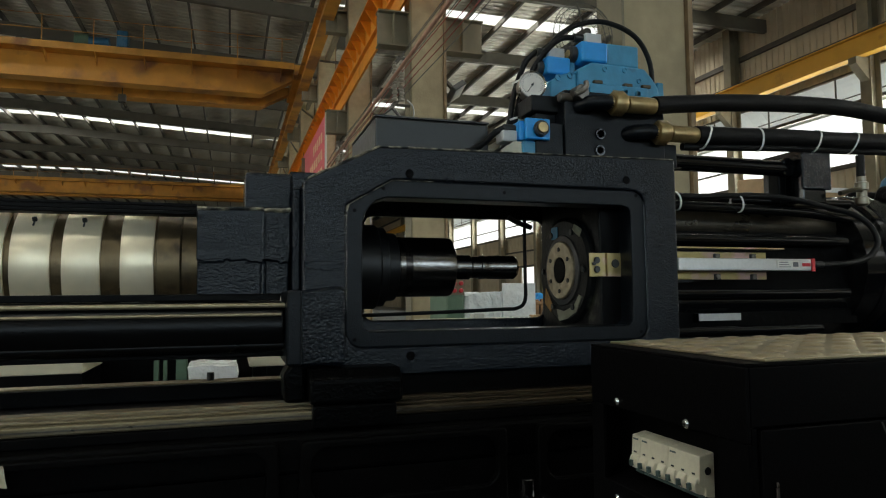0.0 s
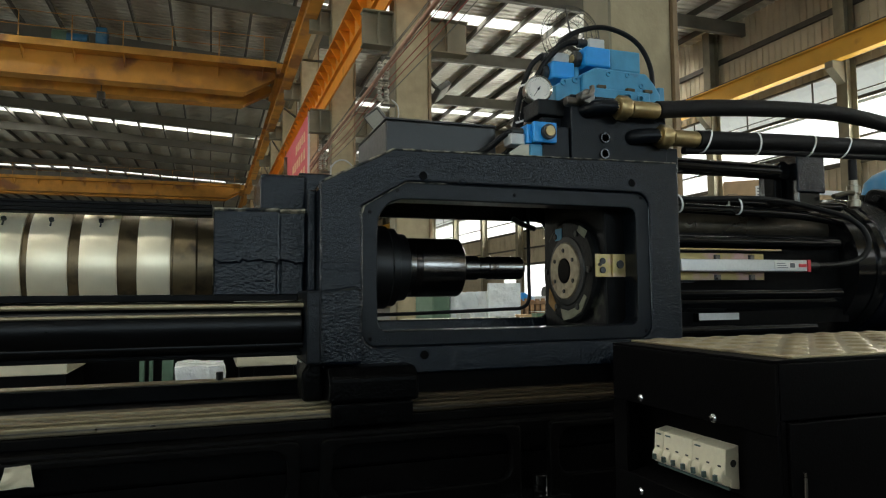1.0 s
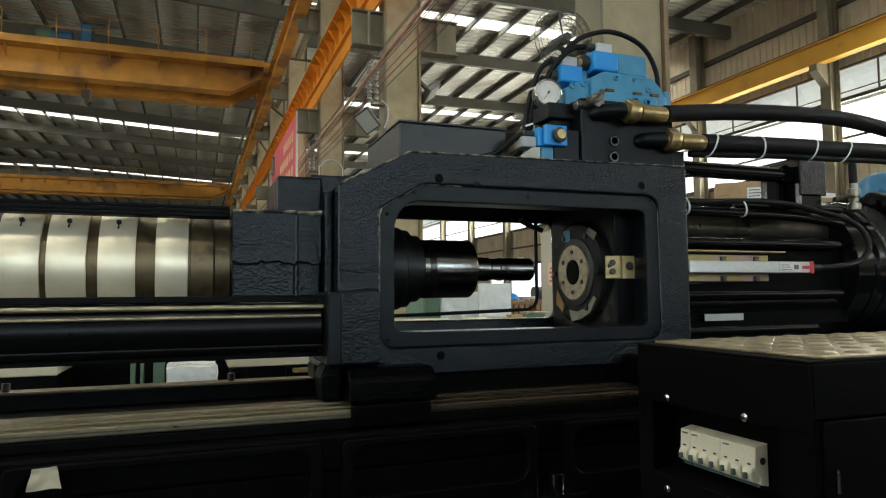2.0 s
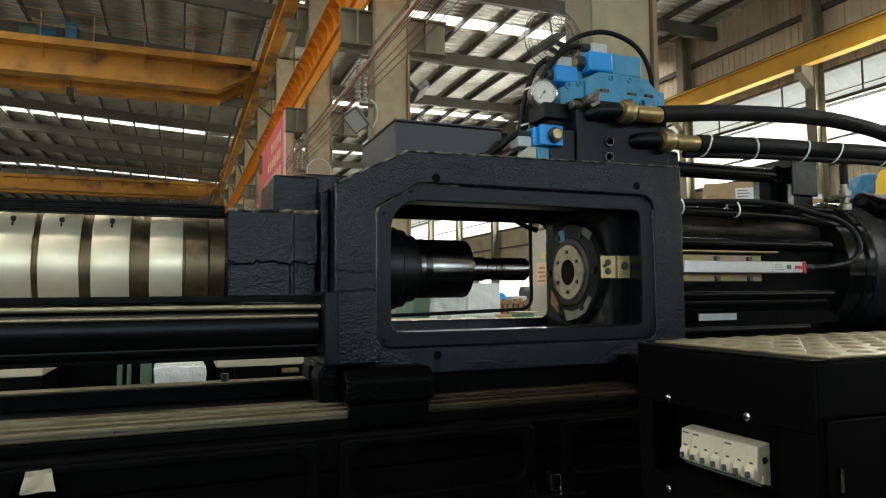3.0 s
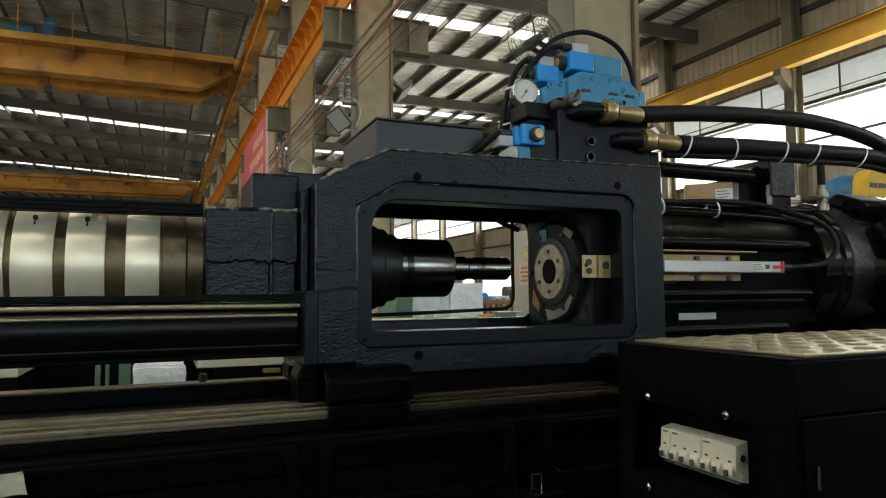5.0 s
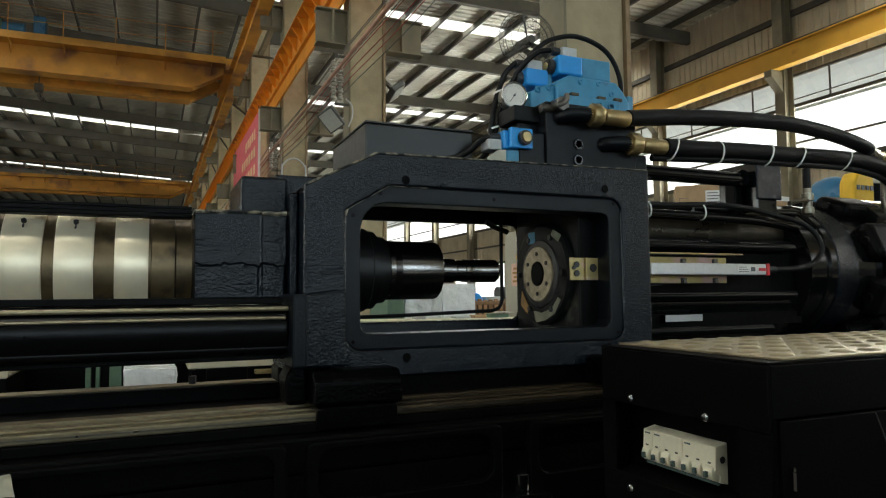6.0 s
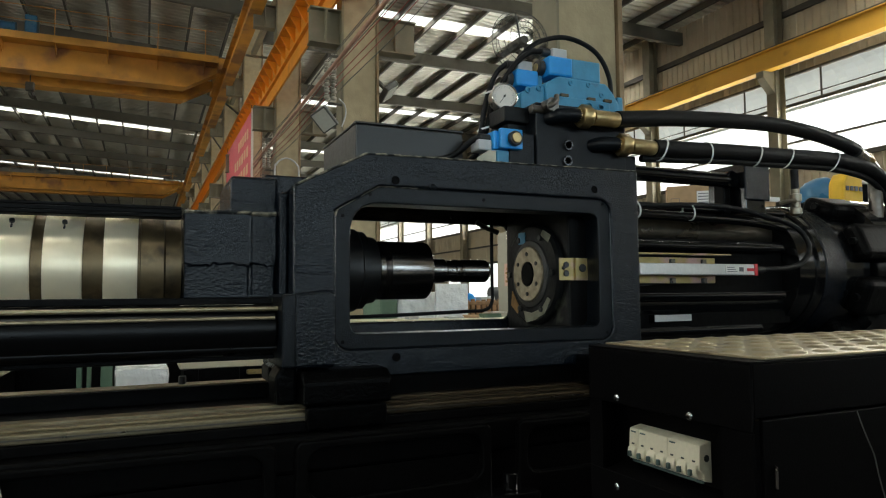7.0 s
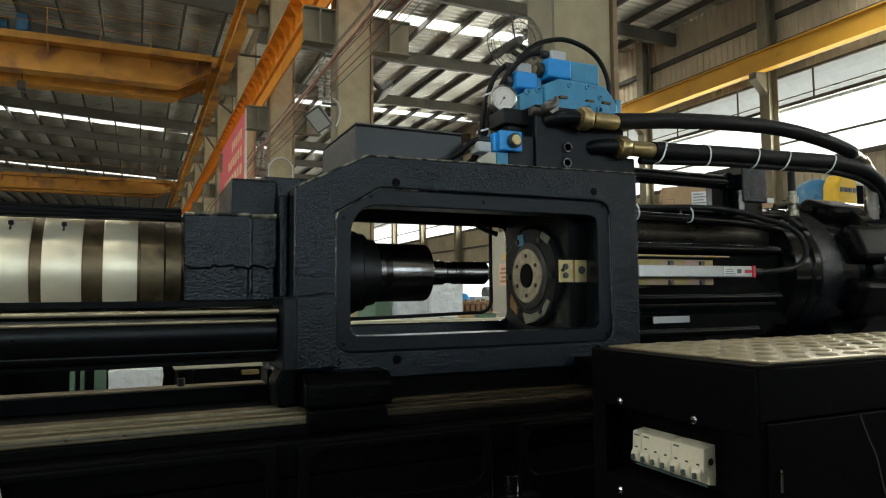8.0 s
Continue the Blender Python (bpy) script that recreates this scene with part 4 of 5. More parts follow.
for n, (x0, x1) in enumerate(edges):
    band = part("heater_band", bm_turned("x", (0, BY, AZ), [(x0, R - 0.005), (x0, R), (x0 + 0.0015, R + 0.001), (x1 - 0.0015, R + 0.001), (x1, R), (x1, R - 0.005)], 64), BANDMETAL, barrel, "bright metal heater band")
    xm = (x0 + x1) / 2
    c, k = math.cos(radians(44)), math.sin(radians(44))
    q = lambda d, up=0.0: (xm, BY - (R + d) * c + up * k, AZ + (R + d) * k + up * c)
    if n:
        part("clamp_screw", bm_tube([q(0.0012), q(0.006)], 0.0042, 12, 2, False), BLACKPLASTIC, band)
        part("clamp_slot", bm_tube([q(0.0015, -0.006), q(0.0015, -0.014)], 0.0016, 6, 2, False), BLACKPLASTIC, band)
for y0, y1, z0, z1 in ((0.098, 0.135, 1.6245, 1.6315), (0.107, 0.14, 1.632, 1.6405), (0.115, 0.15, 1.641, 1.6475)):
    tagged(part("cover_rail", bm_box(-3.0, -0.37, y0, y1, z0, z1, 0.002), BEDPAINT), "black flat bar running along the top of the barrel", "bar", "bars above the barrel")

# hydraulic cylinder with its rod in front of the barrel
cyl = thing("traverse_cylinder", (-1.2, -0.005, 1.425), "glossy black hydraulic traverse cylinder beside the barrel", "hydraulic cylinder")
part("cylinder_tube", bm_rod("x", (0, -0.005, 1.428), 0.042, -3.0, -0.2240, 48), SATIN, cyl)
part("top_strip", bm_box(-3.0, -0.23, -0.02, 0.03, 1.4705, 1.482, 0.002), BEDPAINT, cyl)
# two thin bright rods stand for highlight lines along the cylinder's top
part("edge_strip", bm_rod("x", (0, -0.045, 1.448), 0.003, -3.0, -0.23, 12), STEEL, cyl)
part("tie_rod", bm_rod("x", (0, -0.037, 1.463), 0.0042, -3.0, -0.2240, 16), STEEL, cyl)
part("tie_rod", bm_rod("x", (0, -0.03, 1.398), 0.007, -3.0, -0.2240, 16), SATIN, cyl)
part("lower_bar", bm_box(-3.0, -0.2240, -0.012, 0.012, 1.3775, 1.3855, 0.002), BEDPAINT, cyl)
part("oil_pipe", bm_tube([(-3.0, 0.02, 1.392), (-0.6, 0.02, 1.393), (-0.5, 0.02, 1.384), (-0.42, 0.02, 1.392), (-0.33, 0.02, 1.394), (-0.2240, 0.02, 1.394)], 0.0065, 10, 6), RUBBER, cyl)

# ---- hydraulics on top ----
tray = thing("terminal_box", (0.1, 0.3, 1.757), "dark grey sheet metal terminal box on the housing", "terminal box")
part("body", bm_box(-0.03, 0.22, 0.16, 0.44, 1.758, 1.846, 0.004), TRAYPAINT, tray)
part("lid", bm_box(-0.031, 0.221, 0.159, 0.441, 1.8465, 1.851, 0.001), TRAYPAINT, tray)

block = thing("valve_manifold", (0.48, 0.17, 1.757), "black steel hydraulic manifold block with threaded ports", "manifold")
part("body", bm_box(0.366, 0.614, 0.085, 0.30, 1.7575, 1.915, 0.003), SMOOTH, block)
part("lower_step", bm_box(0.6145, 0.647, 0.088, 0.28, 1.7585, 1.812, 0.003), SMOOTH, block)
part("side_block", bm_box(0.300, 0.3655, 0.092, 0.22, 1.7575, 1.842, 0.003), SMOOTH, block)
part("upper_block", bm_box(0.302, 0.398, 0.115, 0.19, 1.872, 1.908, 0.003), PRIMER, block)
part("riser", bm_box(0.32, 0.3655, 0.13, 0.19, 1.8425, 1.8715), SMOOTH, block)
for x, z in ((0.449, 1.822), (0.447, 1.786)):
    part("port", bm_turned("y", (x, 0.085, z), [(-0.003, 0.0125), (-0.005, 0.0115), (-0.005, 0.0085), (-0.0005, 0.0078)], 20), GLOSS, block)
    part("port_plug", bm_turned("y", (x, 0.085, z), [(-0.003, 0.0076), (-0.003, 0.004), (-0.0004, 0.0035)], 12), DULLNICKEL, block)
part("needle_valve", merge(bm_rod("y", (0.395, 0.085, 1.905), 0.0165, -0.026, 0.012, 20), bm_rod("x", (0, 0.09, 1.898), 0.0105, 0.355, 0.39, 16)), DARKSTEEL, block)
part("needle_handle", bm_tube([(0.375, 0.055, 1.896), (0.39, 0.05, 1.903), (0.40, 0.052, 1.914), (0.402, 0.056, 1.925)], 0.0058, 10, 4), DARKSTEEL, block)

valve = thing("proportional_valve", (0.52, 0.2, 1.916), "blue painted cast hydraulic directional valve on the manifold", "hydraulic valve")
part("main_body", bm_prism([(0.432, 1.917), (0.645, 1.917), (0.645, 1.955), (0.628, 1.98), (0.606, 2.002), (0.47, 2.005), (0.432, 1.985)], "y", 0.142, 0.28, 0.005), BLUE, valve)
part("end_cap", bm_box(0.6455, 0.664, 0.15, 0.26, 1.92, 1.976, 0.004), BLUE, valve)
part("end_stud", bm_rod("x", (0, 0.17, 1.955), 0.008, 0.6645, 0.672, 14), BLUE, valve)
part("front_foot", bm_box(0.452, 0.606, 0.1285, 0.1415, 1.9165, 1.951, 0.003), BLUE, valve)
part("pilot_body", bm_box(0.515, 0.60, 0.155, 0.25, 2.0055, 2.058, 0.004), BLUE, valve)
part("coil", bm_box(0.447, 0.5145, 0.15, 0.215, 2.008, 2.056, 0.005), BLUEBRIGHT, valve)
part("coil", bm_box(0.372, 0.432, 0.175, 0.235, 1.98, 2.022, 0.005), BLUEBRIGHT, valve)
part("coil_body", bm_box(0.4325, 0.446, 0.18, 0.24, 1.985, 2.018, 0.003), BLUE, valve)
part("lower_body", bm_prism([(0.366, 1.917), (0.4315, 1.917), (0.4315, 1.978), (0.40, 1.974), (0.366, 1.955)], "y", 0.15, 0.26, 0.004), BLUE, valve)
for x, y, z in ((0.447, 0.182, 2.032), (0.372, 0.205, 2.0)):
    part("coil_nut", bm_rod("x", (0, y, z), 0.0195, x - 0.017, x - 0.0005, 24), BLACKPLASTIC, valve)
    part("coil_pin", bm_rod("x", (0, y, z), 0.0105, x - 0.021, x - 0.0175, 20), BRASS, valve)
for x, y, z in ((0.478, 0.18, 2.056), (0.395, 0.205, 2.022)):
    part("plug", bm_box(x - 0.012, x + 0.03, y - 0.016, y + 0.016, z + 0.0005, z + 0.026, 0.003), GREYPLASTIC, valve)
    part("gland", bm_rod("x", (0, y, z + 0.016), 0.0105, x - 0.036, x - 0.0125, 20), BLACKPLASTIC, valve)
for x, z in ((0.543, 1.935), (0.577, 1.934)):
    part("socket_screw", bm_turned("y", (x, 0.128, z), [(-0.001, 0.0095), (-0.0045, 0.009), (-0.0045, 0.0055), (-0.001, 0.005)], 20), BLUE, valve)
    part("socket", bm_rod("y", (x, 0.128, z), 0.0045, -0.0008, 0.0, 6), BLACKPLASTIC, valve)
for x, z in ((0.478, 1.957), (0.556, 1.956), (0.605, 1.957)):
    part("flat_screw", bm_box(x - 0.011, x + 0.011, 0.1325, 0.1415, z - 0.0045, z + 0.003, 0.001), RAILSHADE_SCREW, valve)
for x, z in ((0.50, 1.99), (0.552, 1.992), (0.59, 1.97)):
    part("plug_screw", bm_turned("y", (x, 0.1415, z), [(-0.0005, 0.007), (-0.003, 0.0065), (-0.003, 0.004), (-0.001, 0.0035)], 16), BLUE, valve)
for x, z in ((0.385, 1.962), (0.415, 1.97)):
    part("plug_screw", bm_turned("y", (x, 0.1495, z), [(-0.0005, 0.008), (-0.004, 0.0075), (-0.004, 0.0045), (-0.001, 0.004)], 16), BLUE, valve)

small = thing("pilot_valve", (0.29, 0.11, 1.80), "small bright blue solenoid valve with a brass nut", "hydraulic valve")
part("coil", bm_box(0.272, 0.328, 0.0795, 0.0915, 1.801, 1.846, 0.003), BLUEBRIGHT, small)
part("coil_side", bm_box(0.262, 0.2995, 0.092, 0.15, 1.80, 1.842, 0.003), BLUEBRIGHT, small)
part("coil_nut", bm_rod("y", (0.304, 0.079, 1.823), 0.0165, -0.012, 0.0, 24), BLACKPLASTIC, small)
part("coil_pin", bm_rod("y", (0.304, 0.067, 1.823), 0.0115, -0.004, 0.0, 22), BRASS, small)
part("plug", bm_box(0.228, 0.2615, 0.10, 0.14, 1.798, 1.822, 0.003), GREYPLASTIC, small)
part("gland", bm_rod("x", (0, 0.115, 1.828), 0.0095, 0.235, 0.262, 18), BLACKPLASTIC, small)
part("bracket", bm_prism([(0.222, 1.7575), (0.268, 1.7575), (0.268, 1.798), (0.25, 1.797), (0.222, 1.778)], "y", 0.095, 0.10), DULLNICKEL, small)
part("valve_body", bm_box(0.269, 0.2995, 0.092, 0.16, 1.7575, 1.7995, 0.003), BLUE, small)

gauge = thing("pressure_gauge", (0.325, 0.16, 1.93), "round white dial pressure gauge in a steel case", "pressure gauge")
GC = (0.318, 0.145, 1.937)
turn = Matrix.Translation(GC) @ Matrix.Rotation(radians(-12), 4, 'Z') @ Matrix.Translation([-c for c in GC])


def gpart(name, bm, mat):
    bmesh.ops.transform(bm, matrix=turn, verts=bm.verts[:])
    return part(name, bm, mat, gauge)


gpart("case", bm_turned("y", GC, [(0.03, 0.026), (0.026, 0.030), (0.0, 0.030), (-0.004, 0.0315), (-0.006, 0.0315), (-0.008, 0.029), (-0.0065, 0.0275), (-0.004, 0.027)], 40), NICKEL)
gpart("dial", bm_rod("y", GC, 0.0268, -0.0055, -0.0045, 36, 0.0001), DIAL)
for k in range(27):
    a = radians(-45 + 270 * k / 26)
    c, q = math.cos(a), math.sin(a)
    r0 = 0.021 if k % 5 else 0.019
    gpart("tick", bm_tube([(GC[0] + r0 * c, GC[1] - 0.0058, GC[2] + r0 * q), (GC[0] + 0.0245 * c, GC[1] - 0.0058, GC[2] + 0.0245 * q)], 0.0003, 4, 1, False), INK)
gpart("needle", bm_tube([(GC[0] + 0.004, GC[1] - 0.0062, GC[2] + 0.006), (GC[0] - 0.011, GC[1] - 0.0062, GC[2] - 0.016)], 0.0007, 6, 1, False), BLACKPLASTIC)
gpart("hub", bm_rod("y", GC, 0.0028, -0.0075, -0.0055, 14), BLACKPLASTIC)
part("neck", bm_rod("z", (0.322, 0.158, 0), 0.0065, 1.9085, 1.918, 16), BRASS, gauge)


def fitting(at, label):
    """A swept elbow, brass hex nut and ferrule pointing along +x."""
    x, y, z = at
    ob = thing("hose_fitting", at, label, "hose fitting", "hose fittings")
    part("elbow", bm_tube([(x - 0.10, y + 0.05, z - 0.004), (x - 0.088, y + 0.012, z - 0.002), (x - 0.06, y, z), (x - 0.038, y, z)], 0.0165, 18, 6), SMOOTH, ob)
    part("hex_nut", bm_turned("x", (0, y, z), [(x - 0.035, 0.0255), (x - 0.0335, 0.0272), (x - 0.0085, 0.0272), (x - 0.007, 0.0255)], 6, radians(12)), BRASS, ob)
    part("collar", bm_rod("x", (0, y, z), 0.0165, x - 0.045, x - 0.0355, 24), BRASS, ob)
    part("neck", bm_rod("x", (0, y, z), 0.0155, x - 0.0065, x, 24), BRASS, ob)
    part("ferrule", bm_turned("x", (0, y, z), [(x + 0.0005, 0.018), (x + 0.003, 0.0185), (x + 0.066, 0.0185), (x + 0.07, 0.0165)], 28), BRASS, ob)
    return ob


fitting((0.497, 0.055, 1.884), "black swept elbow with brass nut and ferrule")
fitting((0.612, 0.065, 1.83), "black swept elbow with brass nut and ferrule")


def hose(name, pts, r, label):
    ob = thing(name, pts[0], label, "hose", "hydraulic hoses")
    part("rubber_tube", bm_tube(pts, r, 20, 10), RUBBER, ob)
    a, b = Vector(pts[-2]), Vector(pts[-1])
    part("end_collar", bm_tube([a.lerp(b, 0.8), a.lerp(b, 0.98)], r + 0.0012, 20, 2), BLACKPLASTIC, ob)
    return ob


HOSE_A = [(0.5675, 0.055, 1.887), (0.65, 0.056, 1.897), (0.75, 0.058, 1.908), (0.92, 0.06, 1.92), (1.10, 0.064, 1.926), (1.26, 0.068, 1.916), (1.38, 0.072, 1.898), (1.43, 0.075, 1.885)]
HOSE_B = [(0.6825, 0.065, 1.831), (0.80, 0.065, 1.835), (0.95, 0.065, 1.841), (1.10, 0.066, 1.844), (1.28, 0.068, 1.85), (1.40, 0.07, 1.847), (1.48, 0.072, 1.836), (1.56, 0.078, 1.80), (1.61, 0.09, 1.74), (1.62, 0.1, 1.66)]
hose("hydraulic_hose", HOSE_A, 0.0195, "thick black rubber hydraulic hose arching sideways")
hose("hydraulic_hose", HOSE_B, 0.0205, "thick black rubber hydraulic hose bound with white cable ties")
hose("hydraulic_hose", [(0.655, 0.08, 1.806), (0.80, 0.07, 1.811), (0.95, 0.068, 1.817), (1.10, 0.068, 1.82), (1.28, 0.07, 1.825), (1.40, 0.074, 1.82), (1.5, 0.08, 1.803), (1.575, 0.088, 1.755), (1.61, 0.1, 1.69)], 0.0085, "thin black hose strapped below a thick hose")
end = thing("hose_fitting", (1.45, 0.078, 1.87), "nickel hose end with a steel elbow", "hose fitting", "hose fittings")
part("ferrule", bm_tube([(1.4305, 0.075, 1.8815), (1.47, 0.078, 1.866)], 0.0205, 20, 3), NICKEL, end)
part("nut", bm_tube([(1.471, 0.078, 1.8655), (1.488, 0.08, 1.858)], 0.024, 6, 2), BRASS, end)
part("elbow", bm_tube([(1.489, 0.08, 1.857), (1.525, 0.085, 1.83), (1.54, 0.095, 1.79), (1.545, 0.1, 1.70)], 0.019, 18, 6), DARKSTEEL, end)


def cable_tie(at, r, tilt, label="white nylon cable tie round black hoses", stretch=1.25):
    bm = bmesh.new()
    n = 28
    rows = []
    for k in range(n):
        a = 2 * math.pi * k / n
        rows.append([bm.verts.new((dx + tilt * math.sin(a) * r, q * math.cos(a), q * math.sin(a) * (stretch if math.sin(a) < 0 else 1))) for dx, q in ((-0.0022, r), (0.0022, r), (0.0022, r + 0.0014), (-0.0022, r + 0.0014))])
    for k in range(n):
        a, b = rows[k], rows[(k + 1) % n]
        for j in range(4):
            bm.faces.new((a[j], a[(j + 1) % 4], b[(j + 1) % 4], b[j]))
    head = bm_box(-0.004, 0.004, r, r + 0.006, -0.004, 0.004, 0.001)
    ob = part("cable_tie", merge(bm, head), TIE)
    ob.location = at
    return tagged(ob, label, "cable tie", "white cable ties")


for x, z, y, tilt in ((0.705, 1.833, 0.065, 0.45), (0.85, 1.837, 0.065, -0.08), (1.02, 1.843, 0.0655, 0.35), (1.135, 1.8455, 0.066, 0.6), (1.32, 1.85, 0.069, 0.65)):
    cable_tie((x, y, z), 0.0212, tilt, stretch=1.5)

# cables round the valve


def cable(pts, r, label):
    return tagged(part("solenoid_cable", bm_tube(pts, r, 12), RUBBER), label, "cable", "valve cables")


cable([(0.442, 0.18, 2.073), (0.41, 0.185, 2.066), (0.37, 0.19, 2.03), (0.34, 0.20, 1.98), (0.318, 0.205, 1.93), (0.30, 0.2, 1.87), (0.27, 0.19, 1.81), (0.225, 0.18, 1.778), (0.18, 0.20, 1.76)], 0.0065, "black cable from the upper solenoid plug")
cable([(0.39, 0.195, 2.055), (0.42, 0.195, 2.085), (0.46, 0.197, 2.11), (0.525, 0.2, 2.128), (0.59, 0.2, 2.118), (0.635, 0.2, 2.09), (0.662, 0.2, 2.04), (0.668, 0.2, 1.98)], 0.0062, "black cable looping over the blue valve")
cable([(0.36, 0.205, 2.04), (0.335, 0.21, 2.015), (0.315, 0.21, 1.97), (0.298, 0.205, 1.92), (0.285, 0.2, 1.86), (0.26, 0.19, 1.80), (0.20, 0.2, 1.765)], 0.0065, "black cable hanging beside the gauge")
cable([(0.236, 0.115, 1.828), (0.22, 0.12, 1.82), (0.20, 0.135, 1.80), (0.18, 0.15, 1.787), (0.15, 0.155, 1.78)], 0.0068, "black cable from the small solenoid valve")
for x, z in ((0.305, 1.965), (0.287, 1.875)):
    tie = cable_tie((x + 0.012, 0.207, z), 0.017, 0.0, "white nylon cable tie bundling the valve cables", 1.0)
    tie.rotation_euler = (0, radians(72), 0)

# ---- injection cylinders behind the housing ----
inj = thing("injection_cylinder", (0.9, AY, AZ), "glossy black hydraulic injection cylinder with tie bars", "hydraulic cylinder")
part("cylinder_tube", bm_rod("x", (0, 0.2, 1.64), 0.055, 0.5755, 1.2, 48), PISTON, inj)
part("cylinder_tube", bm_rod("x", (0, 0.17, 1.455), 0.055, 0.5755, 1.25, 48), GLOSS, inj)
part("tie_bar", bm_rod("x", (0, 0.10, 1.60), 0.012, 0.5755, 1.14, 20), GLOSS, inj)
part("tie_bar", bm_rod("x", (0, 0.10, 1.475), 0.012, 0.5755, 1.14, 20), GLOSS, inj)
part("tie_bar", bm_rod("x", (0, 0.10, 1.39), 0.012, 0.5755, 1.05, 20), GLOSS, inj)
part("tie_bar", bm_rod("x", (0, 0.14, 1.70), 0.012, 0.5755, 1.2, 20), GLOSS, inj)
part("web_plate", bm_box(0.5755, 1.19, 0.12, 0.14, 1.40, 1.62), BEDPAINT, inj)
part("name_plate", bm_box(0.70, 0.815, 0.098, 0.1005, 1.414, 1.430), ALU, inj, "small bare metal plate")
part("plate_arm", bm_box(0.70, 0.72, 0.1006, 0.1195, 1.411, 1.43), BEDPAINT, inj)
part("motor_drum", bm_turned("x", (0, 0.25, 1.545), [(1.165, 0.15), (1.172, 0.182), (1.235, 0.182), (1.24, 0.19), (1.36, 0.19), (1.365, 0.186), (1.45, 0.186), (1.47, 0.16)], 72), GLOSS, inj)
part("drum_ring", bm_turned("x", (0, 0.25, 1.545), [(1.262, 0.1905), (1.265, 0.193), (1.342, 0.193), (1.345, 0.1905)], 72), CAST, inj)
part("motor_head", bm_turned("x", (0, 0.25, 1.545), [(1.4705, 0.16), (1.48, 0.225), (1.9, 0.225), (1.92, 0.15), (2.0, 0.14)], 40), GLOSS, inj)
for k in range(8):
    a = radians(22.5 + 45 * k)
    lobe = part("motor_lobe", bm_box(1.385, 1.56, -0.056, 0.056, 0.17, 0.226, 0.024, 4), BEDPAINT, inj)
    lobe.matrix_world = Matrix.Translation((0, 0.25, 1.545)) @ Matrix.Rotation(a, 4, 'X')
    cap = part("lobe_screw", bm_rod("x", (0, 0.0, 0.205), 0.011, 1.372, 1.3845, 16), BEDPAINT, inj)
    cap.matrix_world = lobe.matrix_world
top_cyl = thing("shift_cylinder", (0.8, 0.11, 1.775), "slim black hydraulic cylinder with a rod eye", "hydraulic cylinder")
part("tube", bm_rod("x", (0, 0.11, 1.777), 0.019, 0.5755, 0.975, 28), GLOSS, top_cyl)
part("rod_eye", bm_turned("y", (0.968, 0.11, 1.779), [(-0.016, 0.018), (-0.014, 0.022), (0.014, 0.022), (0.016, 0.018)], 28), GLOSS, top_cyl)
part("foot", bm_box(0.60, 0.66, 0.09, 0.13, 1.7575, 1.762), GLOSS, top_cyl)
brk = thing("support_bracket", (1.0, 0.12, 1.72), "blue-black painted steel support bracket", "bracket")
part("plate", bm_box(0.982, 1.069, 0.066, 0.074, 1.722, 1.822, 0.003), CAST, brk)
part("web", bm_box(0.957, 0.9815, 0.115, 0.15, 1.69, 1.80, 0.004), BEDPAINT, brk)
part("web", bm_box(0.99, 1.06, 0.0745, 0.2, 1.69, 1.82, 0.003), GLOSS, brk)

tagged(part("sensor_cable", bm_tube([(0.58, 0.075, 1.695), (0.665, 0.07, 1.692), (0.78, 0.07, 1.698), (0.875, 0.07, 1.70), (0.96, 0.07, 1.695), (1.046, 0.065, 1.68), (1.12, 0.055, 1.662), (1.155, 0.04, 1.632), (1.16, 0.03, 1.59), (1.12, 0.025, 1.556), (1.05, 0.018, 1.543), (0.972, 0.0167, 1.5383)], 0.0068, 14), RUBBER), "black cable curling to the position sensor", "cable")
tagged(part("oil_line", bm_tube([(0.58, 0.09, 1.674), (0.8, 0.09, 1.672), (1.0, 0.09, 1.668), (1.14, 0.09, 1.655)], 0.012, 14), GLOSS), "black painted steel oil line", "pipe")
for x in (0.632, 0.80):
    cable_tie((x, 0.08, 1.684), 0.0195, -0.25, stretch=1.1)

sensor = thing("position_sensor", (0.73, -0.03, 1.535), "silver aluminium linear position sensor with a red end cap", "position sensor")
part("profile", bm_box(0.5765, 0.9260, 0, 0.0354, 1.5242, 1.5508, 0.002), ALU, sensor)
part("end_cap", bm_box(0.9266, 0.9365, -0.001, 0.0365, 1.5232, 1.5518, 0.001), RED, sensor)
part("plug", bm_rod("x", (0, 0.0167, 1.5383), 0.0083, 0.9370, 0.9750, 18), BLACKPLASTIC, sensor)
part("label", bm_box(0.8292, 0.8917, -0.0016, -0.0002, 1.5289, 1.5466), PAPER, sensor, "white printed label with a red mark")
part("label_print", bm_box(0.9000, 0.9219, -0.0017, -0.0003, 1.5341, 1.5414), RED, sensor)
for k in range(3):
    part("label_print", bm_box(0.8344, 0.8656 - 0.004 * k, -0.0025, -0.0017, 1.532 + 0.005 * k, 1.5335 + 0.005 * k), INK, sensor)
part("label_print", bm_box(0.8729, 0.8865, -0.0025, -0.0017, 1.5331, 1.5435), INK, sensor)
part("mounting_plate", bm_box(0.5765, 0.8352, 0.0365, 0.0396, 1.506, 1.5664, 0.001), ZINCY, sensor, "yellow zinc mounting plate")
part("cover_strip", bm_box(0.5765, 0.8633, 0.0115, 0.0401, 1.5721, 1.5752), ZINCY, sensor)
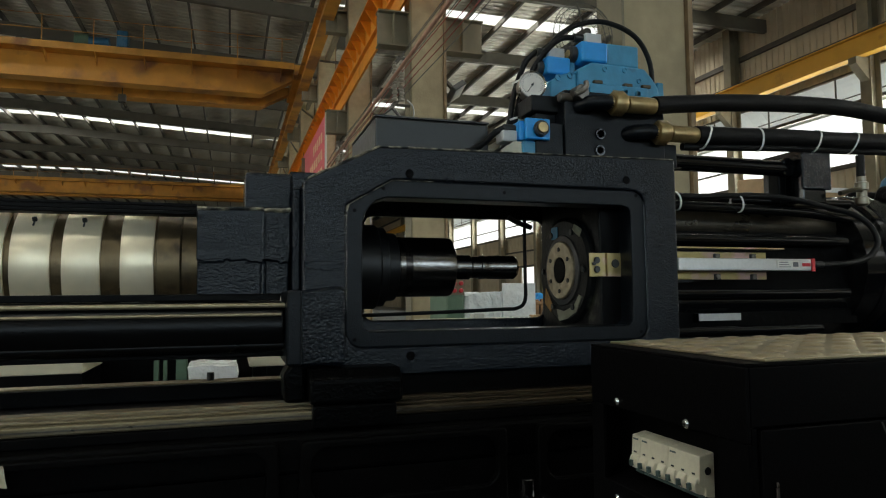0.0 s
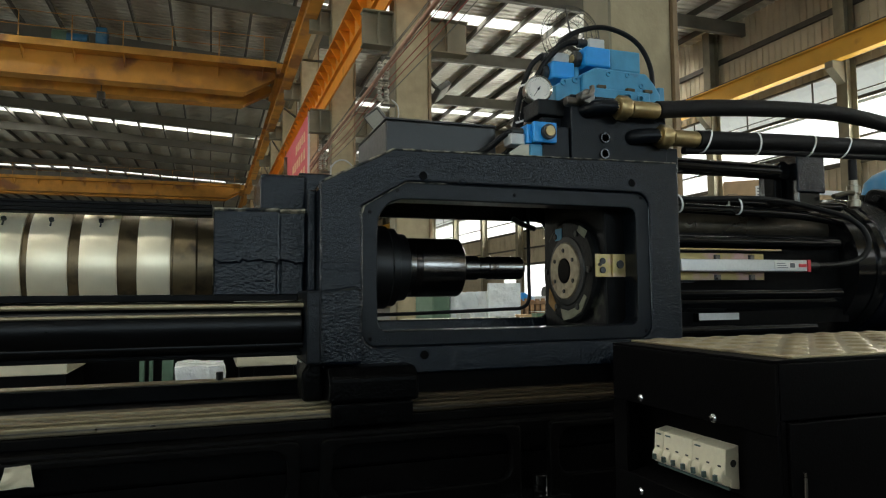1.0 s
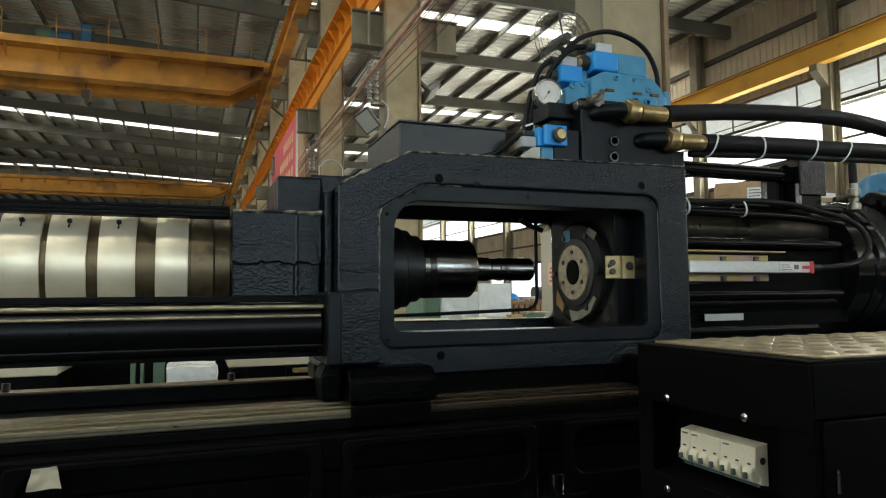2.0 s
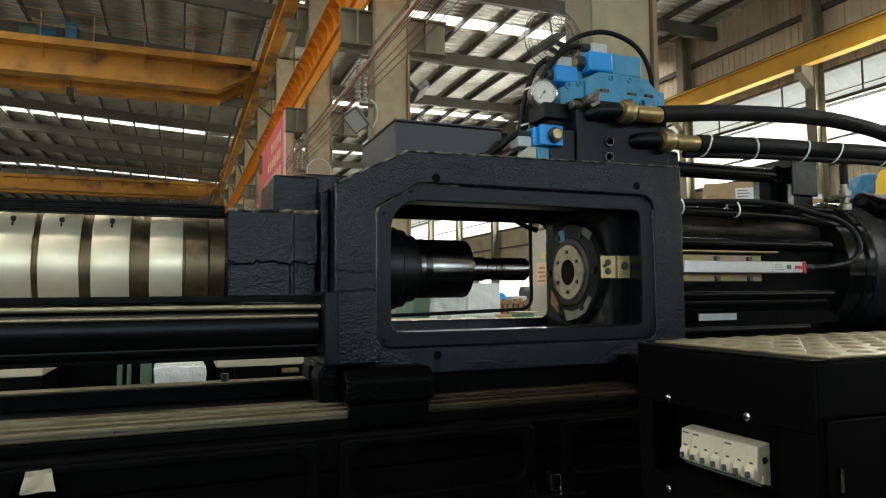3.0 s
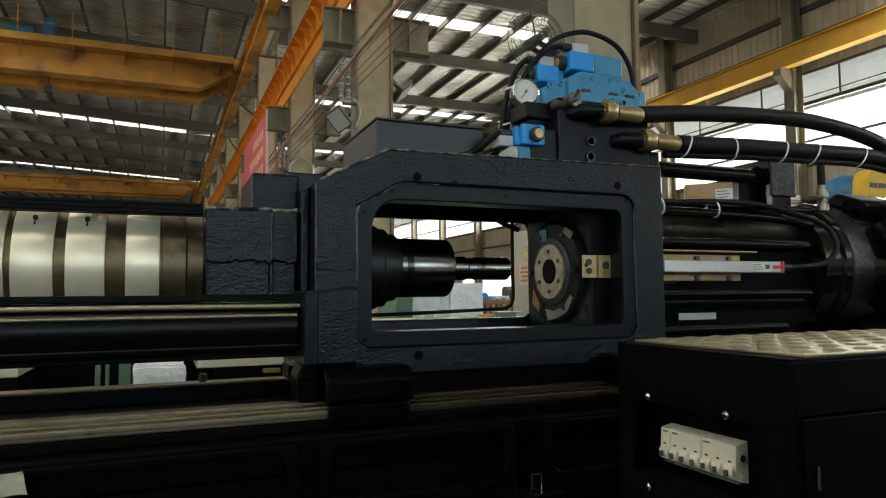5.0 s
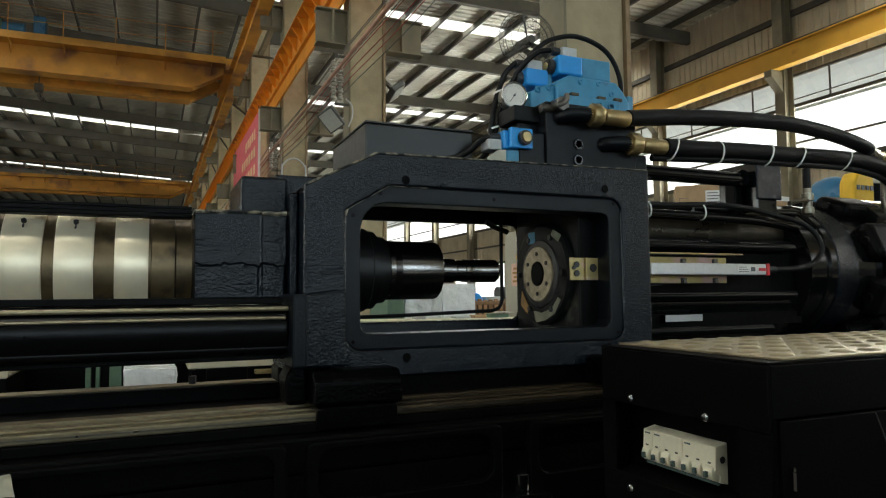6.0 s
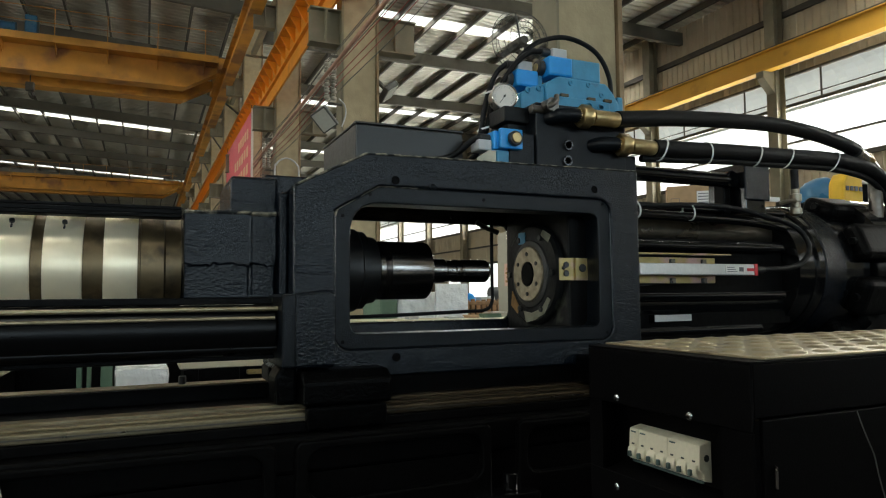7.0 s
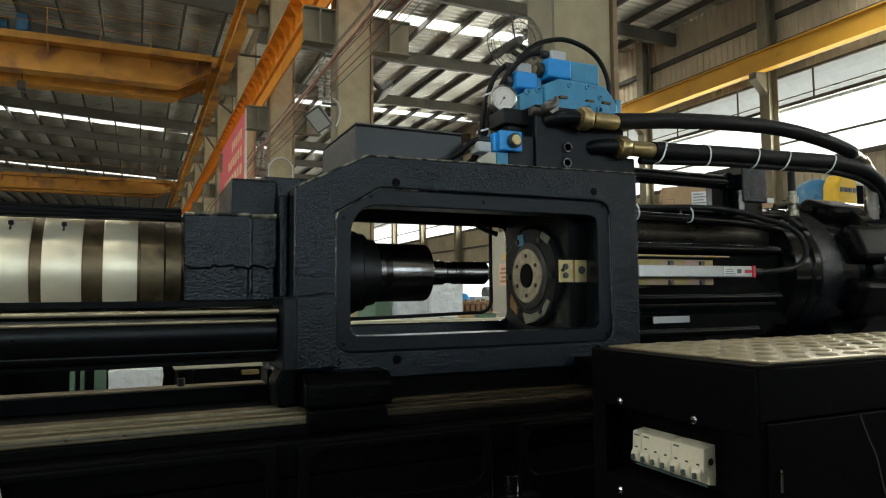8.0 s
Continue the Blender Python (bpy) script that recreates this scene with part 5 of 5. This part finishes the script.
for x in (0.6998, 0.7967):
    for z in (1.5117, 1.5565):
        part("bracket_screw", bm_rod("y", (x, 0.0359, z), 0.0057, -0.006, 0, 14), DARKSTEEL, sensor)
        part("bracket_clip", bm_box(x - 0.008, x + 0.008, 0.0323, 0.0362, z - 0.0062, z + 0.0062, 0.001), BLACKPLASTIC, sensor)
part("arm", bm_box(0.5765, 0.6425, 0.0401, 0.1104, 1.5008, 1.5633), SMOOTH, sensor)

ball = thing("ball_valve", (1.15, 0.06, 1.70), "small nickel ball valve with a hose on it", "valve")
part("body", bm_turned("z", (1.155, 0.06, 0), [(1.685, 0.010), (1.69, 0.015), (1.705, 0.015), (1.707, 0.0115), (1.722, 0.0115), (1.724, 0.0155), (1.742, 0.0155), (1.744, 0.011), (1.757, 0.011)], 20), DULLNICKEL, ball)
part("lever", bm_tube([(1.142, 0.05, 1.722), (1.12, 0.05, 1.722), (1.075, 0.05, 1.712)], 0.006, 10, 4), DULLNICKEL, ball)
part("hose", bm_rod("z", (1.155, 0.06, 0), 0.010, 1.7575, 1.81, 18), RUBBER, ball)

# ---- step cabinet with breakers ----
BX, BTOP, BF, BB = 0.12, 1.4155, -0.692, -0.428
cab = thing("step_cabinet", (0.9, -0.56, 0), "black steel step cabinet with a checker plate top", "cabinet")
part("left_panel", bm_box(BX, BX + 0.004, BF, BB, 1.345, BTOP - 0.004, 0.001), BOXPAINT, cab)
part("left_panel", bm_box(BX, BX + 0.004, BF, BB, 0.03, 1.2575), BOXPAINT, cab)
part("left_panel", bm_box(BX, BX + 0.004, -0.4545, BB, 1.258, 1.3445), BOXPAINT, cab)
part("left_panel", bm_box(BX, BX + 0.004, BF, -0.6525, 1.258, 1.3445), BOXPAINT, cab)
part("recess_back", bm_box(BX + 0.038, BX + 0.042, -0.68, -0.435, 1.22, 1.36), BOXPAINT, cab)
part("recess_lip", bm_prism([(BX + 0.0042, 1.2575), (BX + 0.0375, 1.266), (BX + 0.0375, 1.262), (BX + 0.0042, 1.2535)], "y", -0.652, -0.455), BOXPAINT, cab)
part("front_panel", bm_box(BX + 0.0045, 2.2, BF, BF + 0.004, 1.359, BTOP - 0.004, 0.001), BOXPAINT, cab)
part("front_panel", bm_box(BX + 0.0045, 0.130, BF, BF + 0.004, 0.03, 1.3585), BOXPAINT, cab)
part("front_door", bm_box(0.132, 0.75, BF - 0.003, BF + 0.003, 0.08, 1.357, 0.001), BOXPAINT, cab)
part("front_panel", bm_box(0.752, 2.2, BF, BF + 0.004, 0.03, 1.3585), BOXPAINT, cab)
part("hinge", bm_rod("z", (0.146, BF - 0.0045, 0), 0.0015, 1.29, 1.312, 12), DARKSTEEL, cab)
part("back_panel", bm_box(BX + 0.0045, 2.2, BB - 0.004, BB, 0.03, BTOP - 0.004), BOXPAINT, cab)
part("top_frame", bm_box(BX, 2.2, BF, BB, BTOP - 0.0035, BTOP - 0.0008, 0.0005), BOXPAINT, cab)
part("tread_plate", bm_box(BX + 0.026, 2.19, BF + 0.004, BB - 0.003, BTOP - 0.0006, BTOP + 0.0022, 0.0008), PLATE, cab, "pressed metal anti-slip tread plate")
for y, z in ((-0.485, 1.352), (-0.609, 1.349), (-0.481, 1.241)):
    part("panel_screw", bm_turned("x", (0, y, z), [(BX - 0.003, 0.001), (BX - 0.0028, 0.003), (BX - 0.001, 0.0046), (BX - 0.0002, 0.0048)], 16), CHROME, cab, "bright screw")
# raised tread studs, in rows
bm = bmesh.new()
for i in range(44):
    for j in range(6):
        x, y = BX + 0.052 + 0.046 * i, BF + 0.026 + 0.042 * j
        if y > BB - 0.015:
            continue
        rows = []
        for s, r in ((0.0, 0.0112), (0.0013, 0.0098), (0.0025, 0.0066), (0.0030, 0.0028)):
            rows.append([bm.verts.new((x + 1.35 * r * math.cos(a), y + r * math.sin(a), BTOP + 0.0022 + s)) for a in (2 * math.pi * k / 12 for k in range(12))])
        for a, b in zip(rows, rows[1:]):
            for k in range(12):
                bm.faces.new((a[k], a[(k + 1) % 12], b[(k + 1) % 12], b[k])).smooth = True
        bm.faces.new(rows[-1])
studs = part("tread_stud", bm, PLATE, cab)
studs["kind"] = "stuff"


def breakers():
    y, D = -0.4835, 0.008
    for poles, name in ((1, "circuit_breaker"), (3, "circuit_breaker"), (3, "circuit_breaker")):
        w = 0.0170 * poles
        ob = thing(name, (BX + 0.03 + D, y - w / 2, 1.24), "white %s miniature circuit breaker with its toggles down" % ("single-pole" if poles == 1 else "three-pole"), "circuit breaker", "circuit breakers")
        out = lambda pts, a, b: bm_prism(pts, "y", a, b, 0.0008, 1)
        f = BX + 0.02
        part("body", out([(BX + 0.0375, 1.3169), (f, 1.3135), (f - 0.002, 1.2871), (f + 0.006, 1.2820), (f + 0.006, 1.2735), (BX + 0.0375, 1.2710)], y - w + 0.0004, y - 0.0004), WHITEPLASTIC, ob)
        part("name_print", bm_box(f - 0.0012, f - 0.0004, y - 0.013, y - 0.004, 1.3088, 1.3105), TEAL, ob)
        for k in range(poles):
            yc = y - 0.0085 - 0.0170 * k
            part("toggle_drum", bm_rod("y", (f + 0.003, 0, 1.2845), 0.0092, yc - 0.0066, yc + 0.0066, 24), WHITEPLASTIC, ob)
            part("toggle", bm_box(f - 0.0098, f - 0.0055, yc - 0.0021, yc + 0.0021, 1.2799, 1.2867, 0.0008), TEAL, ob)
            part("window", bm_box(f - 0.0022, f - 0.0008, yc - 0.002, yc + 0.002, 1.2943, 1.2960), BLACKPLASTIC, ob)
        part("lower_strip", bm_box(f + 0.003, f + 0.0058, y - w + 0.001, y - 0.001, 1.2711, 1.2742, 0.0005), TEAL, ob)
        y -= w
    side = part("terminal_screw", bm_turned("y", (BX + 0.0285, y, 1.2990), [(-0.0008, 0.004), (-0.0008, 0.0025), (-0.0002, 0.002), (-0.0001, 0.0005)], 14), BLACKPLASTIC, ob)


breakers()

# a pale rag on the bed
bm = bmesh.new()
bmesh.ops.create_grid(bm, x_segments=10, y_segments=10, size=0.5)
for v in bm.verts:
    u, w = v.co.x, v.co.y
    v.co = Vector((-0.617 + 0.036 * u * (1 - 0.35 * w), -0.112 - 0.005 * noise.noise(Vector((u * 2, w * 2, 1))), 1.236 + 0.028 * w + 0.004 * noise.noise(Vector((u * 1.5, 3, w * 1.5)))))
bmesh.ops.solidify(bm, geom=bm.faces[:], thickness=0.002)
tagged(part("cleaning_rag", bm, CREAM), "pale crumpled cleaning rag hanging on the machine bed", "rag")
tagged(part("loose_cable", bm_tube([(-0.66, -0.115, 1.18), (-0.62, -0.13, 1.193), (-0.57, -0.125, 1.188), (-0.5, -0.115, 1.165), (-0.46, -0.11, 1.13)], 0.006, 10), RUBBER), "black loose cable in front of the machine bed", "cable")
tagged(part("hanging_wire", bm_tube([(0.268, -0.6975, 1.356), (0.278, -0.699, 1.331), (0.288, -0.70, 1.31), (0.297, -0.699, 1.283), (0.31, -0.698, 1.25)], 0.0007, 8), WIRE), "thin grey wire hanging down the cabinet door", "wire")

# ---- things behind the machine ----
nb = thing("moulding_machine", (0.5, 5.3, 0), "cream and black injection moulding machine standing behind", "machine")
part("guard", bm_box(-0.15, 0.78, 5.0, 5.9, 0.864, 2.2, 0.01), CREAM, nb, "cream painted guard panel")
part("base", bm_box(-0.1, 0.76, 5.02, 5.85, 0.0, 0.86), BEDPAINT, nb)
part("edge_trim", bm_box(0.782, 0.81, 4.99, 5.9, 0.86, 2.2), STEELGREY, nb)
for x in (-0.12, 0.0, 0.34):
    part("leg", bm_box(x, x + 0.03, 4.96, 4.99, 0.0, 0.86), BEDPAINT, nb)
part("fitting", bm_box(0.40, 0.55, 4.93, 5.0, 0.80, 0.84, 0.01), BRASS, nb)
nb2 = thing("moulding_machine", (-2.6, 5.3, 0), "cream and black injection moulding machine standing behind", "machine")
part("guard", bm_box(-4.2, -1.46, 5.0, 5.9, 0.862, 2.2, 0.01), CREAM, nb2, "cream painted guard panel")
part("base", bm_box(-4.19, -1.47, 5.02, 5.85, 0.0, 0.858), BEDPAINT, nb2)
# added black box that keeps the gap behind the bed dark
dark = thing("gap_dark_box", (-0.8, 6.4, 0), "plain black box added to keep the gap between two machines dark", "rack")
part("frame", bm_box(-1.95, 0.1, 6.2, 6.6, 0, 1.6, 0.02), BEDPAINT, dark)
for x0, x1 in ((-0.925, -0.885), (-0.85, -0.82), (-0.75, -0.66)):
    tagged(part("green_post", bm_box(x0, x1, 5.0, 5.06, 0, 1.1, 0.006), GREEN), "dark green painted steel post", "post", "green posts")


def wrapped_block(name, x0, x1, y0, y1, z1, label, rough=0.02):
    """A load under crumpled film: a box whose sides are pushed in and out."""
    bm = bm_box(x0, x1, y0, y1, 0.0, z1)
    bmesh.ops.subdivide_edges(bm, edges=bm.edges[:], cuts=14, use_grid_fill=True)
    for v in bm.verts:
        n = noise.noise_vector(v.co * 5.0) * rough + noise.noise_vector(v.co * 17.0) * rough * 0.5
        v.co += Vector((n.x, n.y, n.z if v.co.z > 0.01 else 0))
    bmesh.ops.recalc_face_normals(bm, faces=bm.faces[:])
    return tagged(part(name, bm, WRAP), label, "wrapped load")


wrapped_block("wrapped_pack", -0.63, -0.26, 4.6, 4.95, 0.93, "bundle wrapped in shiny milky film on the floor")
wrapped_block("wrapped_machine", 2.62, 3.55, 7.2, 8.1, 1.50, "machine part draped in milky plastic film", 0.05)
tagged(part("white_panel", bm_box(3.10, 3.57, 7.0, 7.04, 0.0, 1.63, 0.004), WRAP), "white covered panel leaning upright", "panel")
gm = thing("green_machine", (2.5, 7.4, 0), "green machine half hidden under plastic film", "machine")
part("body", bm_box(2.36, 2.6, 7.1, 7.9, 0.0, 1.55, 0.03), GREEN, gm)
part("column", bm_box(2.42, 2.58, 7.3, 7.6, 1.551, 1.8, 0.02), GREEN, gm)
btn = thing("button_station", (2.49, 7.05, 1.5), "brown control plate with four red push buttons", "control panel")
part("plate", bm_box(2.40, 2.59, 7.07, 7.098, 1.48, 1.68, 0.004), STEELGREY, btn)
for x in (2.45, 2.54):
    for z in (1.535, 1.63):
        part("button", bm_turned("y", (x, 7.07, z), [(0.0, 0.028), (-0.02, 0.03), (-0.035, 0.022)], 14), RED, btn)
tb = thing("work_table", (2.8, 6.2, 0), "long work table with a pale top", "table")
part("tabletop", bm_box(1.75, 3.7, 5.95, 6.5, 1.16, 1.2, 0.005), CREAM, tb)
for x in (1.8, 3.6):
    for y in (6.0, 6.42):
        part("leg", bm_box(x, x + 0.05, y, y + 0.05, 0, 1.159), STEELGREY, tb)
for k, (x, w, mat, lab) in enumerate(((2.85, 0.2, GREYPLASTIC, "grey tool box"), (3.1, 0.16, CARD, "small brown cardboard box"), (3.32, 0.24, GREEN, "green folded sheet"), (2.35, 0.12, GREYPLASTIC, "grey metal part"))):
    tagged(part("table_item", bm_box(x, x + w, 6.05, 6.2, 1.2005, 1.225 + 0.012 * k, 0.006), mat), lab + " lying on the work table", "box")
tagged(part("paper_sheet", bm_box(3.34, 3.62, 6.02, 6.3, 1.2625, 1.2655), PAPER), "white crumpled paper on the work table", "paper")

crate = thing("wooden_crate", (4.6, 9.6, 0), "stack of brown slatted wooden crates", "crate")
# solid dark core puts the shade between the slats into colour
part("core", bm_box(4.25, 5.35, 9.32, 9.9, 0.0, 1.36), material("crate_inner_shade", (0.05, 0.03, 0.02), 0.8), crate)
slat = part("slat", bm_box(4.22, 4.29, 9.28, 9.318, 0.0, 1.38, 0.004), WOOD, crate)
for k in range(1, 11):
    share(slat, 0.106 * k, 0, 0.012 * (k % 3), crate)
for z in (0.3, 0.8, 1.3):
    part("rail", bm_box(4.2, 5.4, 9.24, 9.279, z, z + 0.06, 0.004), WOOD, crate)
tagged(part("blue_tarp", bm_prism([(5.1, 0.0), (5.46, 0.0), (5.42, 1.4), (5.36, 1.5), (5.26, 1.52), (5.14, 1.3)], "y", 10.4, 10.9, 0.05), BLUEBRIGHT), "crumpled bright blue tarpaulin over goods", "tarpaulin")
ctl = thing("control_cabinet", (4.3, 7.3, 0), "tall light grey control cabinet with a warning triangle", "cabinet")
part("body", bm_box(4.31, 4.98, 7.0, 7.5, 0.0, 2.38, 0.01), CABGREY, ctl)
part("door", bm_box(4.33, 4.96, 6.985, 6.9985, 0.1, 2.33, 0.003), CABGREY, ctl)
part("warning_triangle", bm_prism([(7.06, 1.98), (7.18, 1.98), (7.12, 2.08)], "x", 4.305, 4.3095), MOTORYELLOW, ctl)
part("notice", bm_box(4.3055, 4.3095, 7.03, 7.30, 1.60, 1.92), material("pink_notice", (0.60, 0.38, 0.30), 0.6), ctl)
for k in range(4):
    part("notice_bar", bm_box(4.3005, 4.305, 7.06, 7.26 - 0.03 * (k % 2), 1.65 + 0.06 * k, 1.68 + 0.06 * k), RUST, ctl)
bale = thing("scrap_machine", (5.8, 10.6, 0), "grey machine body with a dark motor beyond the crates", "machine")
part("body", bm_box(5.5, 5.82, 10.4, 10.9, 0.0, 1.44, 0.02), GREYPLASTIC, bale)
part("motor", bm_rod("x", (0, 10.65, 1.5), 0.13, 5.84, 6.1, 20), DARKGREY, bale)
part("stand", bm_box(5.84, 6.1, 10.5, 10.8, 0.0, 1.39, 0.01), DARKGREY, bale)

# goods on the far side of the drive end
rack = thing("parts_cabinet", (2.7, 2.3, 0), "black painted steel parts cabinet", "cabinet")
part("body", bm_box(2.2, 3.75, 2.0, 2.7, 0.0, 2.0, 0.01), BOXPAINT, rack)
carton = thing("cardboard_carton", (2.95, 2.25, 2.0), "brown cardboard carton with a white shipping label", "carton")
part("body", bm_box(2.735, 3.15, 2.2, 2.55, 2.0005, 2.205, 0.004), CARD, carton)
part("flap_tape", bm_box(2.735, 3.15, 2.36, 2.40, 2.206, 2.2075), CREAM, carton)
part("label", bm_box(2.935, 3.05, 2.1955, 2.1985, 2.07, 2.165), PAPER, carton)
for k in range(4):
    part("label_print", bm_box(2.945, 3.03 - 0.015 * (k % 2), 2.193, 2.1952, 2.085 + 0.02 * k, 2.091 + 0.02 * k), INK, carton)
for x0, x1, z0, z1 in ((2.76, 2.82, 2.075, 2.078), (2.76, 2.82, 2.118, 2.121), (2.76, 2.763, 2.078, 2.118), (2.817, 2.82, 2.078, 2.118)):
    part("print_mark", bm_box(x0, x1, 2.1955, 2.1985, z0, z1), INK, carton)
carton.rotation_euler = (0, 0, radians(-40))
carton.scale = (0.95, 0.6, 1)
carton.location = (2.985, 2.23, 2.0)
carton2 = thing("cardboard_carton", (3.45, 2.3, 2.0), "brown cardboard carton with pale tape along its edge", "carton")
part("body", bm_box(3.30, 3.72, 2.2, 2.6, 2.0005, 2.16, 0.004), CARD, carton2)
part("tape", bm_box(3.30, 3.72, 2.1955, 2.1985, 2.125, 2.158), PAPER, carton2)
base = thing("power_unit", (2.7, 1.0, 0), "dark hydraulic power unit with a blue motor and a yellow pump", "machine")
part("tank", bm_box(2.2, 3.6, 0.8, 1.4, 0.0, 1.84, 0.01), BEDPAINT, base)
part("blue_motor", bm_turned("z", (2.84, 1.22, 0), [(1.8405, 0.132), (1.96, 0.132), (2.02, 0.118), (2.06, 0.08), (2.082, 0.03), (2.085, 0.01)], 32), MOTORBLUE, base, "glossy blue painted dome")
part("yellow_pump", bm_prism([(2.475, 1.8405), (2.62, 1.8405), (2.62, 2.01), (2.60, 2.03), (2.515, 2.03), (2.485, 1.985)], "y", 0.85, 0.93, 0.012), MOTORYELLOW, base, "yellow painted pump body with unreadable dark print")
for k in range(4):
    part("print_bar", bm_box(2.495 + 0.03 * k, 2.515 + 0.03 * k, 0.8455, 0.8495, 1.945, 1.966), INK, base)
part("pump_drive", bm_rod("z", (2.68, 0.91, 0), 0.055, 1.8405, 1.985, 24), BOXPAINT, base)
part("drive_cap", bm_box(2.623, 2.74, 0.86, 0.96, 1.9855, 2.03, 0.004), CREAM, base)
part("pump_flange", bm_box(2.745, 2.80, 0.86, 1.0, 1.8405, 1.97, 0.01), ORANGE, base)
